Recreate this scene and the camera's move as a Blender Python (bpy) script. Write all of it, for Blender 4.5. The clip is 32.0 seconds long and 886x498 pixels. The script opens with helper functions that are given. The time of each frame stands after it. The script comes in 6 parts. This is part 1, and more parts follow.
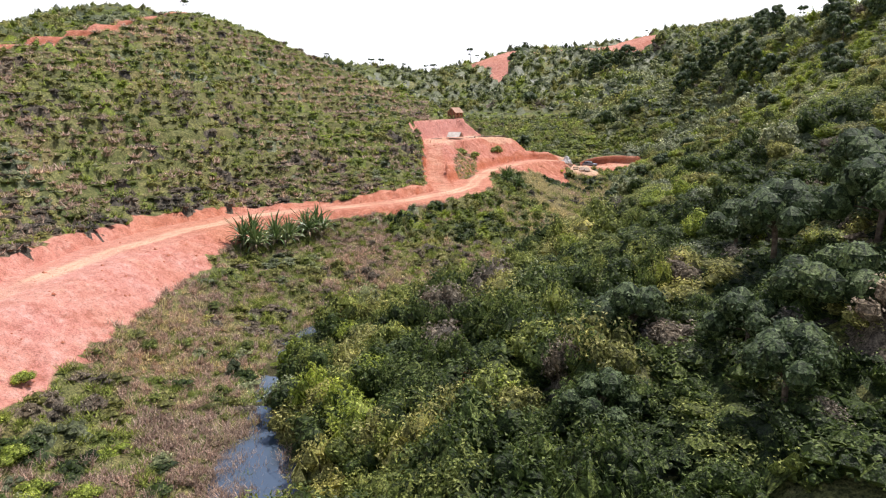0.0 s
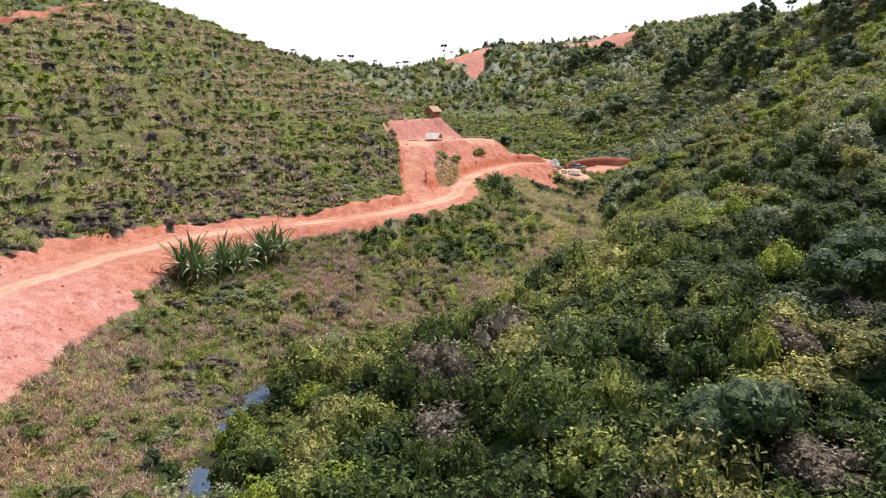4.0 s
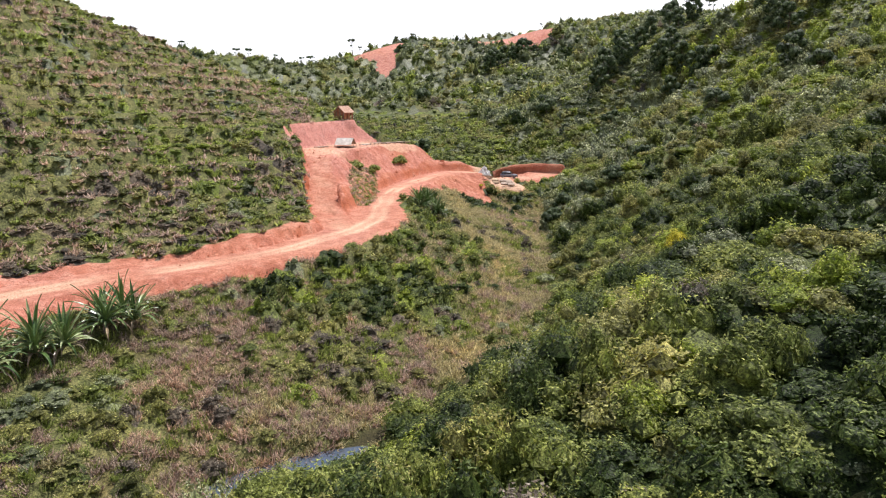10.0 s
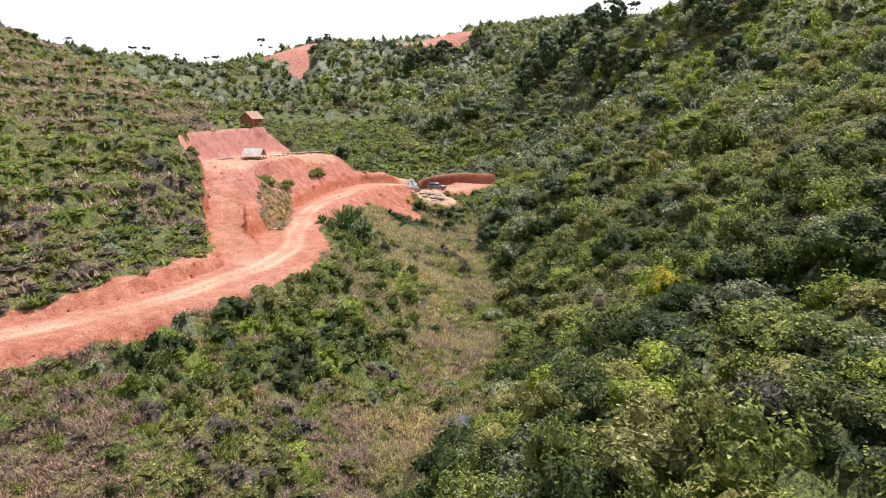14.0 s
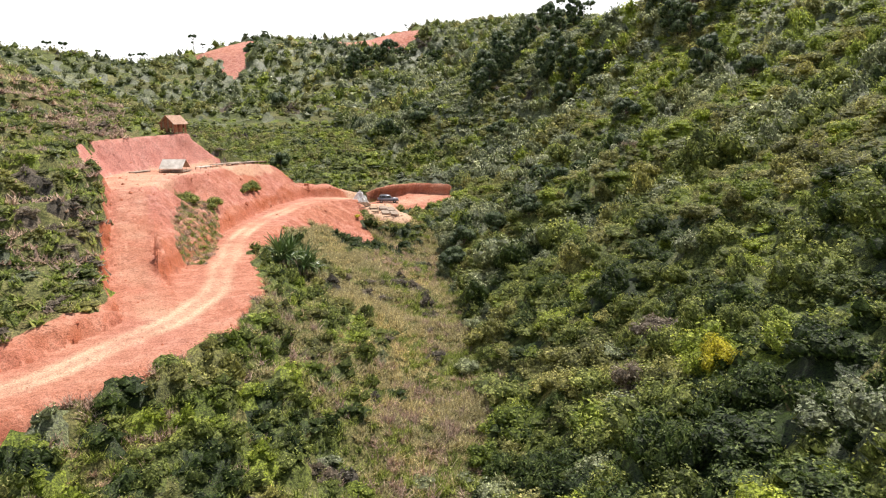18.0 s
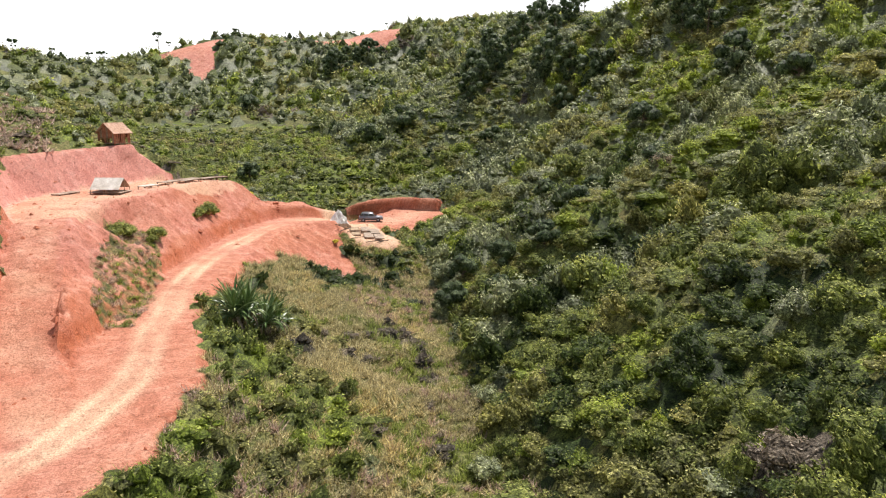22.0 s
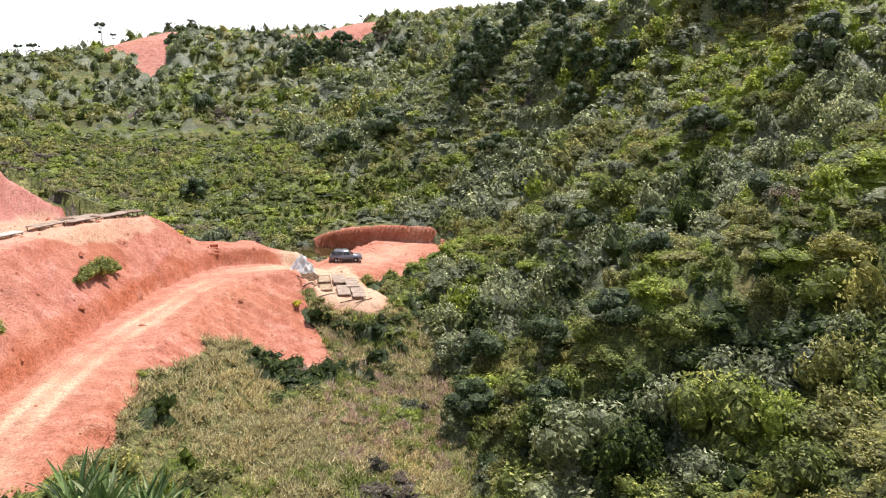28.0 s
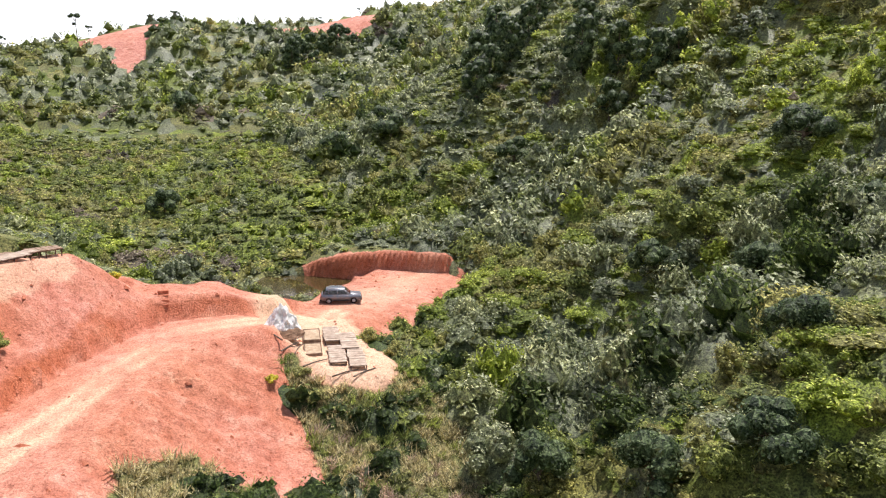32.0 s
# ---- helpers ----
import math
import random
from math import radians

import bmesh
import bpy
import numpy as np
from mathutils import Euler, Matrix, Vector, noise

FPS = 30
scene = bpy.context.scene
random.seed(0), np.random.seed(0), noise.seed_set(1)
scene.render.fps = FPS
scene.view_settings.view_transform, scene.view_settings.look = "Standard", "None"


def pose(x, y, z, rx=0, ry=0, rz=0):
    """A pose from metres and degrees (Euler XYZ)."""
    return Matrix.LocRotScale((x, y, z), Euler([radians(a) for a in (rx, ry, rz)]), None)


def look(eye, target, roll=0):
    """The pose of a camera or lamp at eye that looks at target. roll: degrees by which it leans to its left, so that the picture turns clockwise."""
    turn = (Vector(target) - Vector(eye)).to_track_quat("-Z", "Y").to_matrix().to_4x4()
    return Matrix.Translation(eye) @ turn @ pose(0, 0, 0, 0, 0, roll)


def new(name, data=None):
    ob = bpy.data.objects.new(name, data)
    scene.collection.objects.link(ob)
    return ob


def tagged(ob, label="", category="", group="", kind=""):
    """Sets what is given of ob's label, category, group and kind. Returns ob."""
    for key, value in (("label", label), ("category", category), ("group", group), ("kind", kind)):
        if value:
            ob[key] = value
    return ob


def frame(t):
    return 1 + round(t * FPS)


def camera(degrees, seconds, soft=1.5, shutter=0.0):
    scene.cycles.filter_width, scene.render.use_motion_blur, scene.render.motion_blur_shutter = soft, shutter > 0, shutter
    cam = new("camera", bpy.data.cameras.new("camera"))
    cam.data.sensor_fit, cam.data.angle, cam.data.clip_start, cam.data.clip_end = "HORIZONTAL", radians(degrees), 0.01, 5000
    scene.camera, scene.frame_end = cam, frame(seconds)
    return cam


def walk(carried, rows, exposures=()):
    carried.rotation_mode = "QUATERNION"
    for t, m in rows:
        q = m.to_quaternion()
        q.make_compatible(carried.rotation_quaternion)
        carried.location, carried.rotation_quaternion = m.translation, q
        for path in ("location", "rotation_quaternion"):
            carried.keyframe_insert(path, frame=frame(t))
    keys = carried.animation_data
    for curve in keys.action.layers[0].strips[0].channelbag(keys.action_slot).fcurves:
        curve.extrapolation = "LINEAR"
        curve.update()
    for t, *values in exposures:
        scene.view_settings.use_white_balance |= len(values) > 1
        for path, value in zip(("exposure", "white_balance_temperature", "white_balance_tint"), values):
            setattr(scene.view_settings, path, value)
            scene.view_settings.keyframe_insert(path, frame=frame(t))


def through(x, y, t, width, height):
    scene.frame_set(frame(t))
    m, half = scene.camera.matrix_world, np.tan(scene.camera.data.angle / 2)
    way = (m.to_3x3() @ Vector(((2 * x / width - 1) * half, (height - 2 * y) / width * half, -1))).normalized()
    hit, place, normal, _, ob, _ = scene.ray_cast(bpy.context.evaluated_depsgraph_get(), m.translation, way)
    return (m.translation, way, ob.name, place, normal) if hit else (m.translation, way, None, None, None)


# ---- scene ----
cam = camera(64.19, 32.0, 1.2)
PATH = [
    (0, (0.02, 0.01, 26.02), (0.03, 49.00, 16.05), -0.53),
    (1, (-0.44, 4.78, 25.90), (-0.14, 53.78, 15.95), -0.58),
    (2, (-0.88, 9.39, 25.82), (-0.15, 58.39, 15.87), -0.64),
    (3, (-1.26, 13.89, 25.77), (0.09, 62.87, 15.83), -0.60),
    (3.5, (-1.38, 16.07, 25.76), (0.30, 65.03, 15.78), -0.61),
    (5.5, (-1.70, 25.47, 25.76), (1.22, 74.34, 15.60), -0.61),
    (6, (-1.73, 27.87, 25.77), (1.63, 76.71, 15.60), -0.60),
    (7, (-1.74, 32.42, 25.78), (2.88, 81.15, 15.60), -0.55),
    (8, (-1.74, 36.71, 25.83), (4.03, 85.32, 15.64), -0.59),
    (9, (-1.78, 40.73, 25.93), (5.22, 89.18, 15.74), -0.46),
    (10, (-1.82, 44.70, 26.01), (6.53, 92.94, 15.85), -0.30),
    (11, (-1.65, 48.67, 26.10), (8.36, 96.60, 15.99), -0.20),
    (12, (-1.39, 52.64, 26.20), (10.14, 100.24, 16.14), -0.10),
    (13, (-0.94, 56.63, 26.34), (12.11, 103.85, 16.31), -0.03),
    (14, (-0.39, 60.54, 26.50), (13.61, 107.50, 16.53), -0.04),
    (14.5, (-0.07, 62.51, 26.56), (14.49, 109.30, 16.62), 0.05),
    (16.5, (1.29, 70.66, 26.86), (18.09, 116.70, 16.94), 0.20),
    (17, (1.67, 72.76, 26.90), (18.89, 118.65, 17.03), 0.16),
    (18, (2.64, 77.15, 27.01), (20.40, 122.84, 17.14), 0.26),
    (19, (3.72, 81.59, 27.13), (21.92, 127.11, 17.28), 0.27),
    (20, (4.94, 86.35, 27.31), (23.46, 131.75, 17.50), 0.27),
    (21, (6.27, 91.12, 27.47), (25.00, 136.43, 17.66), 0.19),
    (22, (7.62, 96.19, 27.66), (26.75, 141.34, 17.90), 0.32),
    (23, (8.92, 101.26, 27.89), (28.48, 146.24, 18.18), 0.36),
    (24, (10.25, 106.36, 28.12), (30.15, 151.19, 18.38), 0.37),
    (25, (11.65, 111.50, 28.31), (31.91, 156.16, 18.56), 0.48),
    (25.5, (12.43, 114.01, 28.35), (32.80, 158.62, 18.61), 0.49),
    (27.5, (16.09, 124.29, 28.47), (36.84, 168.69, 18.59), 0.26),
    (28, (16.95, 126.97, 28.50), (37.75, 171.37, 18.69), 0.41),
    (29, (18.59, 132.48, 28.54), (39.49, 176.85, 18.81), 0.47),
    (30, (20.26, 137.83, 28.53), (41.25, 182.15, 18.76), 0.61),
    (31, (22.03, 143.01, 28.50), (43.00, 187.33, 18.70), 0.64),
    (32, (23.81, 148.11, 28.46), (44.76, 192.43, 18.61), 0.49),
]
walk(cam, [(t, look(e, a, r)) for t, e, a, r in PATH], [(0, 0.03, 6150, 15), (14, 0.08, 6150, 15), (18, 0.14, 6450, 12), (24, 0.14, 6450, 12), (28, 0.28, 6200, 15), (32, 0.36, 6200, 15)])
# ------------------------------------------------------------------ sky and sun
SUN_AZIMUTH, SUN_HEIGHT = 50.0, 64.0  # degrees from +y towards +x, and above the horizon
world = bpy.data.worlds.new("world")
scene.world = world
world.use_nodes = True
nodes, links = world.node_tree.nodes, world.node_tree.links
sky = nodes.new("ShaderNodeTexSky")
sky.sky_type, sky.sun_disc = "NISHITA", False
sky.sun_elevation, sky.sun_rotation = radians(SUN_HEIGHT), radians(SUN_AZIMUTH)
sky.air_density, sky.dust_density, sky.ozone_density = 1.0, 3.0, 1.0
# thin white cloud, thick towards the horizon and broken overhead
coord, cloud, ramp, mix, add = (nodes.new("ShaderNode" + k) for k in ("TexCoord", "TexNoise", "ValToRGB", "MixRGB", "Math"))
split, low = nodes.new("ShaderNodeSeparateXYZ"), nodes.new("ShaderNodeMapRange")
cloud.inputs["Scale"].default_value, cloud.inputs["Detail"].default_value = 2.6, 6.0
stretch = nodes.new("ShaderNodeMapping")
stretch.inputs["Scale"].default_value = (1.0, 1.0, 2.5)
low.inputs["From Min"].default_value, low.inputs["From Max"].default_value = 0.05, 0.5
low.inputs["To Min"].default_value, low.inputs["To Max"].default_value = 0.30, -0.14
links.new(coord.outputs["Generated"], stretch.inputs["Vector"])
links.new(coord.outputs["Generated"], split.inputs["Vector"])
links.new(split.outputs["Z"], low.inputs["Value"])
links.new(stretch.outputs["Vector"], cloud.inputs["Vector"])
links.new(cloud.outputs["Fac"], add.inputs[0])
links.new(low.outputs["Result"], add.inputs[1])
ramp.color_ramp.elements[0].position, ramp.color_ramp.elements[1].position = 0.46, 0.66
links.new(add.outputs["Value"], ramp.inputs["Fac"])
links.new(ramp.outputs["Color"], mix.inputs["Fac"])
links.new(sky.outputs["Color"], mix.inputs["Color1"])
mix.inputs["Color2"].default_value = (14.0, 14.0, 13.8, 1)
links.new(mix.outputs["Color"], nodes["Background"].inputs["Color"])
nodes["Background"].inputs["Strength"].default_value = 0.1
sun = new("sun", bpy.data.lights.new("sun", "SUN"))
sun.data.energy, sun.data.angle, sun.data.color = 5.0, radians(0.53), (1.0, 0.95, 0.87)
az, el = radians(SUN_AZIMUTH), radians(SUN_HEIGHT)
sun.matrix_world = look((0, 0, 200), Vector((0, 0, 200)) - Vector((math.sin(az) * math.cos(el), math.cos(az) * math.cos(el), math.sin(el))))


# ------------------------------------------------------------------ materials
def material(name, roughness=0.9):
    m = bpy.data.materials.new(name)
    m.use_nodes = True
    b = m.node_tree.nodes["Principled BSDF"]
    b.inputs["Roughness"].default_value = roughness
    b.inputs["Specular IOR Level"].default_value = 0.25
    return m, m.node_tree, b


def noise_node(tree, scale, detail=4.0, vec=None, rough=0.55):
    n = tree.nodes.new("ShaderNodeTexNoise")
    n.inputs["Scale"].default_value, n.inputs["Detail"].default_value, n.inputs["Roughness"].default_value = scale, detail, rough
    if vec:
        tree.links.new(vec, n.inputs["Vector"])
    return n.outputs["Fac"]


def ramp_node(tree, fac, stops):
    r = tree.nodes.new("ShaderNodeValToRGB")
    while len(r.color_ramp.elements) < len(stops):
        r.color_ramp.elements.new(0.5)
    for e, (p, c) in zip(r.color_ramp.elements, stops):
        e.position, e.color = p, (*c, 1) if len(c) == 3 else c
    tree.links.new(fac, r.inputs["Fac"])
    return r.outputs["Color"]


def mix_node(tree, fac, a, b, how="MIX"):
    n = tree.nodes.new("ShaderNodeMixRGB")
    n.blend_type = how
    for key, v in (("Fac", fac), ("Color1", a), ("Color2", b)):
        if isinstance(v, (int, float)):
            n.inputs[key].default_value = v
        elif isinstance(v, tuple):
            n.inputs[key].default_value = (*v, 1)
        else:
            tree.links.new(v, n.inputs[key])
    return n.outputs["Color"]


def bump(tree, b, height, strength, distance=0.1):
    n = tree.nodes.new("ShaderNodeBump")
    n.inputs["Strength"].default_value, n.inputs["Distance"].default_value = strength, distance
    tree.links.new(height, n.inputs["Height"])
    tree.links.new(n.outputs["Normal"], b.inputs["Normal"])


def position(tree, scale=(1, 1, 1)):
    g, m = tree.nodes.new("ShaderNodeNewGeometry"), tree.nodes.new("ShaderNodeMapping")
    m.inputs["Scale"].default_value = scale
    tree.links.new(g.outputs["Position"], m.inputs["Vector"])
    return m.outputs["Vector"]


def grainy(name, dark, mid, light, scale=1.0, roughness=0.9, relief=0.4, dist=0.05):
    """A matt surface of three tones at two scales, with fine relief; scale is in marks per metre."""
    m, tree, b = material(name, roughness)
    p = position(tree)
    coarse, fine = noise_node(tree, scale, 5, p), noise_node(tree, scale * 9, 4, p)
    tone = ramp_node(tree, coarse, [(0.3, dark), (0.5, mid), (0.72, light)])
    speck = ramp_node(tree, fine, [(0.3, (0.72,) * 3), (0.7, (1.2,) * 3)])
    tree.links.new(mix_node(tree, 1.0, tone, speck, "MULTIPLY"), b.inputs["Base Color"])
    bump(tree, b, fine, relief, dist)
    return m


def foliage(name, dark, mid, light, roughness=0.55, patch=0.16, through=0.42, grain=9.0, gloss=0.3):
    """Leaves: every leaf a little different, and drifts of tone from plant to plant."""
    m, tree, b = material(name, roughness)
    g = tree.nodes.new("ShaderNodeNewGeometry")
    drift = noise_node(tree, patch, 3, position(tree))
    # inner masses use the ramp's dark half: crevice shade put into their colour
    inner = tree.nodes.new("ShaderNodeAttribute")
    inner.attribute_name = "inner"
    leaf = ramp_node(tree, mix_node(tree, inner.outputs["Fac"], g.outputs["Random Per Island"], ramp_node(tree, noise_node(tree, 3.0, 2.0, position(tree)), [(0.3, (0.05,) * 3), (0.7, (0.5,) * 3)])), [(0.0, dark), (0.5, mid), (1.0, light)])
    tint = ramp_node(tree, drift, [(0.3, (0.7, 0.74, 0.72)), (0.5, (1, 1, 1)), (0.68, (1.2, 1.15, 1.0))])
    col = mix_node(tree, 1.0, leaf, tint, "MULTIPLY")
    plant = tree.nodes.new("ShaderNodeAttribute")
    plant.attribute_name = "plant"
    col = mix_node(tree, 1.0, col, ramp_node(tree, plant.outputs["Fac"], [(0.0, (1, 1, 1)), (0.02, (0.62, 0.66, 0.68)), (0.5, (1, 1, 1)), (1.0, (1.25, 1.22, 1.15))]), "MULTIPLY")
    # mottle paints shaded gaps and bright glints between leaves, following the bump
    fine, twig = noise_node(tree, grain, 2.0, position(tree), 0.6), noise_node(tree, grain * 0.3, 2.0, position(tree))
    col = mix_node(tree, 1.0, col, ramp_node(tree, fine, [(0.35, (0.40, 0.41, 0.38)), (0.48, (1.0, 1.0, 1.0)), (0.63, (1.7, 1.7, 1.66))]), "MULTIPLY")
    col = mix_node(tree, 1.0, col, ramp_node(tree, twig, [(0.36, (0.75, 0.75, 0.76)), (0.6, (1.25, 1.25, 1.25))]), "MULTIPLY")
    tree.links.new(col, b.inputs["Base Color"])
    bump(tree, b, fine, 0.8, 0.12)
    b.inputs["Specular IOR Level"].default_value = gloss
    glow = tree.nodes.new("ShaderNodeBsdfTranslucent")
    tree.links.new(col, glow.inputs["Color"])
    both, out = tree.nodes.new("ShaderNodeMixShader"), tree.nodes["Material Output"]
    both.inputs["Fac"].default_value = through
    tree.links.new(b.outputs["BSDF"], both.inputs[1])
    tree.links.new(glow.outputs["BSDF"], both.inputs[2])
    tree.links.new(both.outputs["Shader"], out.inputs["Surface"])
    return m


def clay_material():
    """Red clay, worn pale on wheel tracks, under a thin litter of dry grass away from the works."""
    m, tree, b = material("red_clay_ground", 0.95)
    p = position(tree)
    clay, pale, pink, wet = (tree.nodes.new("ShaderNodeAttribute") for _ in range(4))
    for n, k in ((clay, "clay"), (pale, "pale"), (pink, "pink"), (wet, "wet")):
        n.attribute_name = k
    broad, mid, fine = noise_node(tree, 0.09, 4, p), noise_node(tree, 0.7, 6, p, 0.65), noise_node(tree, 7, 5, p, 0.65)
    streak = noise_node(tree, 0.35, 5, position(tree, (1.0, 1.0, 2.5)), 0.7)
    red = ramp_node(tree, mid, [(0.25, (0.30, 0.085, 0.048)), (0.42, (0.45, 0.15, 0.085)), (0.56, (0.55, 0.215, 0.135)), (0.75, (0.68, 0.36, 0.245))])
    rose = ramp_node(tree, mid, [(0.25, (0.42, 0.15, 0.115)), (0.5, (0.60, 0.27, 0.215)), (0.75, (0.72, 0.44, 0.37))])
    bare = mix_node(tree, pink.outputs["Fac"], red, rose)
    bare = mix_node(tree, ramp_node(tree, broad, [(0.4, (0, 0, 0)), (0.7, (0.35,) * 3)]), bare, (0.60, 0.29, 0.17))
    bare = mix_node(tree, ramp_node(tree, streak, [(0.30, (0.7,) * 3), (0.44, (0, 0, 0))]), bare, (0.33, 0.10, 0.06))
    bare = mix_node(tree, ramp_node(tree, streak, [(0.6, (0, 0, 0)), (0.74, (0.6,) * 3)]), bare, (0.72, 0.42, 0.27))
    # flats are dusted pale; steep cuts are fresh orange with bank shade painted in
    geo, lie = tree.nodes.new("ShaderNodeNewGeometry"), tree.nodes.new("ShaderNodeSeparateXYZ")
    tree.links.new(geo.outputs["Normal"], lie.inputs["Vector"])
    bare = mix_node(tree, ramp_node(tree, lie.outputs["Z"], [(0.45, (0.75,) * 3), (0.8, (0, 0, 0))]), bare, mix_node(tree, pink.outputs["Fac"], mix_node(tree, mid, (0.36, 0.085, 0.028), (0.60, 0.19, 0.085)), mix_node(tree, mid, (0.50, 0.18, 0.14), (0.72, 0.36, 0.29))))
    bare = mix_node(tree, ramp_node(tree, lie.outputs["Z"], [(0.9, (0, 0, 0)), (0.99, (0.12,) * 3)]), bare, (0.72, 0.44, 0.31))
    bare = mix_node(tree, pale.outputs["Fac"], bare, (0.74, 0.50, 0.33))
    speck = ramp_node(tree, fine, [(0.3, (0.62,) * 3), (0.5, (1.0,) * 3), (0.72, (1.3, 1.33, 1.38))])
    crumb = noise_node(tree, 2.6, 4, p, 0.75)
    bare = mix_node(tree, 1.0, bare, ramp_node(tree, crumb, [(0.35, (0.68, 0.63, 0.6)), (0.47, (1, 1, 1)), (0.62, (1.0, 1.0, 1.0)), (0.74, (1.25, 1.4, 1.5))]), "MULTIPLY")
    litter = ramp_node(tree, mid, [(0.25, (0.06, 0.07, 0.022)), (0.45, (0.13, 0.14, 0.048)), (0.6, (0.20, 0.20, 0.075)), (0.78, (0.32, 0.28, 0.13))])
    litter = mix_node(tree, ramp_node(tree, broad, [(0.46, (0, 0, 0)), (0.72, (0.4,) * 3)]), litter, (0.22, 0.12, 0.065))
    litter = mix_node(tree, 1.0, litter, ramp_node(tree, noise_node(tree, 4.5, 3, p, 0.7), [(0.35, (0.3, 0.32, 0.28)), (0.5, (0.95,) * 3), (0.66, (1.7, 1.6, 1.5))]), "MULTIPLY")
    edge = tree.nodes.new("ShaderNodeMath")
    edge.operation = "MULTIPLY_ADD"
    tree.links.new(mid, edge.inputs[0])
    edge.inputs[1].default_value = 0.9
    tree.links.new(clay.outputs["Fac"], edge.inputs[2])
    cover = ramp_node(tree, edge.outputs["Value"], [(0.78, (0, 0, 0)), (0.98, (1, 1, 1))])
    col = mix_node(tree, cover, litter, bare)
    col = mix_node(tree, 1.0, col, speck, "MULTIPLY")
    col = mix_node(tree, wet.outputs["Fac"], col, (0.035, 0.028, 0.014))
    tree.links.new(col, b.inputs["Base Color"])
    both = tree.nodes.new("ShaderNodeMath")
    both.operation = "MULTIPLY_ADD"
    tree.links.new(mid, both.inputs[0])
    both.inputs[1].default_value = 2.0
    tree.links.new(fine, both.inputs[2])
    bump(tree, b, both.outputs["Value"], 0.8, 0.2)
    return m
# ------------------------------------------------------------------ the lie of the land
# Valley lines, crests and benches (x, y, z in metres); a smooth sheet is drawn over them.
CREEK = [(-12, -70, -1.5), (-13, 10, -0.6), (-12, 45, -0.5), (-15.5, 58, -0.5), (-17.3, 69, -0.5), (-16, 80, -0.5), (-9, 91, -0.5),
         (-1, 95, -0.5), (9, 104, -0.4), (19, 115, -0.3), (27, 130, -0.2), (32, 145, 0.0), (37, 162, 0.3), (41, 178, 0.9), (46, 192, 2.0), (52, 200, 3.4)]
MEADOW = [(-30, 20, 2.5), (-31, 48, 2.6), (-29, 66, 2.5), (-24, 86, 2.2), (-15, 99, 2.4), (-3, 105, 2.6), (6, 119, 3.2), (15, 132, 4.2),
          (22, 147, 3.6), (28, 165, 3.8), (33, 181, 4.0)]
ROAD = [(-48, 30, 8.0), (-44.5, 55, 8.2), (-43, 68, 8.3), (-41.5, 80, 8.4), (-40.5, 93, 8.5), (-37, 105, 8.6), (-31, 114, 8.7), (-23, 119.5, 8.8),
        (-13, 124.5, 8.9), (-4.5, 131, 9.1), (2.5, 140, 9.4), (6.5, 151, 9.7), (7.5, 163, 9.9), (10.5, 176, 10.0), (15.5, 188, 10.0), (21, 199, 10.0),
        (28, 208, 10.0), (35, 210, 9.4)]
RAMP = [(0, 142, 9.4), (-1.3, 150, 10.3), (-1.8, 160, 13.2), (-2.0, 170, 16.6), (-1.5, 176, 17.2)]
TERRACE = [(-1.5, 176, 17.2), (1.5, 184, 17.2), (6, 193, 17.0), (11, 201, 16.9), (17, 210, 16.6)]
CUT_TOP = [(-52, 55, 11), (-51.5, 75, 11.3), (-52, 92, 11.5), (-47, 108, 11.8), (-38, 121, 11.2), (-28, 127.5, 10.7), (-17, 130.5, 10.5),
           (-9, 135.5, 11), (-6.5, 146, 12.2), (-7.5, 158, 16.5), (-9, 172, 20.5), (-9.5, 184, 22), (-5, 196, 22.4), (2, 207, 22.4), (9, 211, 21.5)]
HILL_FOOT = [(-64, 50, 14), (-63, 72, 15.5), (-62, 92, 17), (-57, 112, 19), (-45, 126, 19), (-30, 142, 17.5), (-22, 155, 17.5), (-20, 172, 22)]
HILL_MID = [(-90, 40, 18), (-82, 75, 22), (-76, 105, 27), (-69, 132, 31.5), (-60, 150, 33), (-42, 165, 28), (-30, 184, 28), (-22, 200, 28.5)]
BEHIND_CREST = [(-170, 90, 12), (-135, 140, 22), (-115, 180, 31), (-98, 210, 40), (-85, 240, 42)]
CREST_LEFT = [(-150, 20, 10), (-115, 80, 22), (-98, 118, 31), (-87, 144, 38), (-80, 165, 43), (-76, 188, 48), (-74, 208, 52), (-66, 221, 50), (-56, 229, 45.5), (-40, 238, 38.5), (-22, 236, 32), (-8, 226, 27)]
BEHIND_LEFT = [(-60, 262, 33), (-30, 272, 24), (0, 258, 15), (25, 262, 9), (40, 262, 7.5)]
BACK_HILL = [(-280, 250, 34), (-205, 290, 50), (-168, 316, 63), (-145, 332, 71), (-120, 348, 62), (-70, 395, 47)]
BEYOND_RIDGE = [(-240, 380, 20), (-150, 450, 18), (-60, 455, 24), (10, 480, 28), (90, 520, 34), (180, 520, 36), (250, 440, 40)]
DAM_SIDE = [(42, 214, 7.0), (50, 222, 6.4), (58, 228, 6.3), (45, 243, 4.0), (36, 240, 4.0), (28, 236, 5.0), (52, 250, 4.6)]
VALLEY_UP = [(30, 252, 6.5), (28, 275, 9), (30, 300, 13), (26, 330, 18), (10, 360, 25)]
FAR_RIDGE = [(-70, 400, 50), (-35, 405, 44), (-5, 412, 44), (20, 430, 51), (45, 442, 59), (75, 452, 56), (100, 460, 61), (122, 464, 66), (150, 455, 66), (185, 430, 70)]
FAR_FLANK = [(-20, 370, 30), (12, 385, 31), (30, 400, 37), (62, 405, 40), (95, 395, 40), (120, 400, 47)]
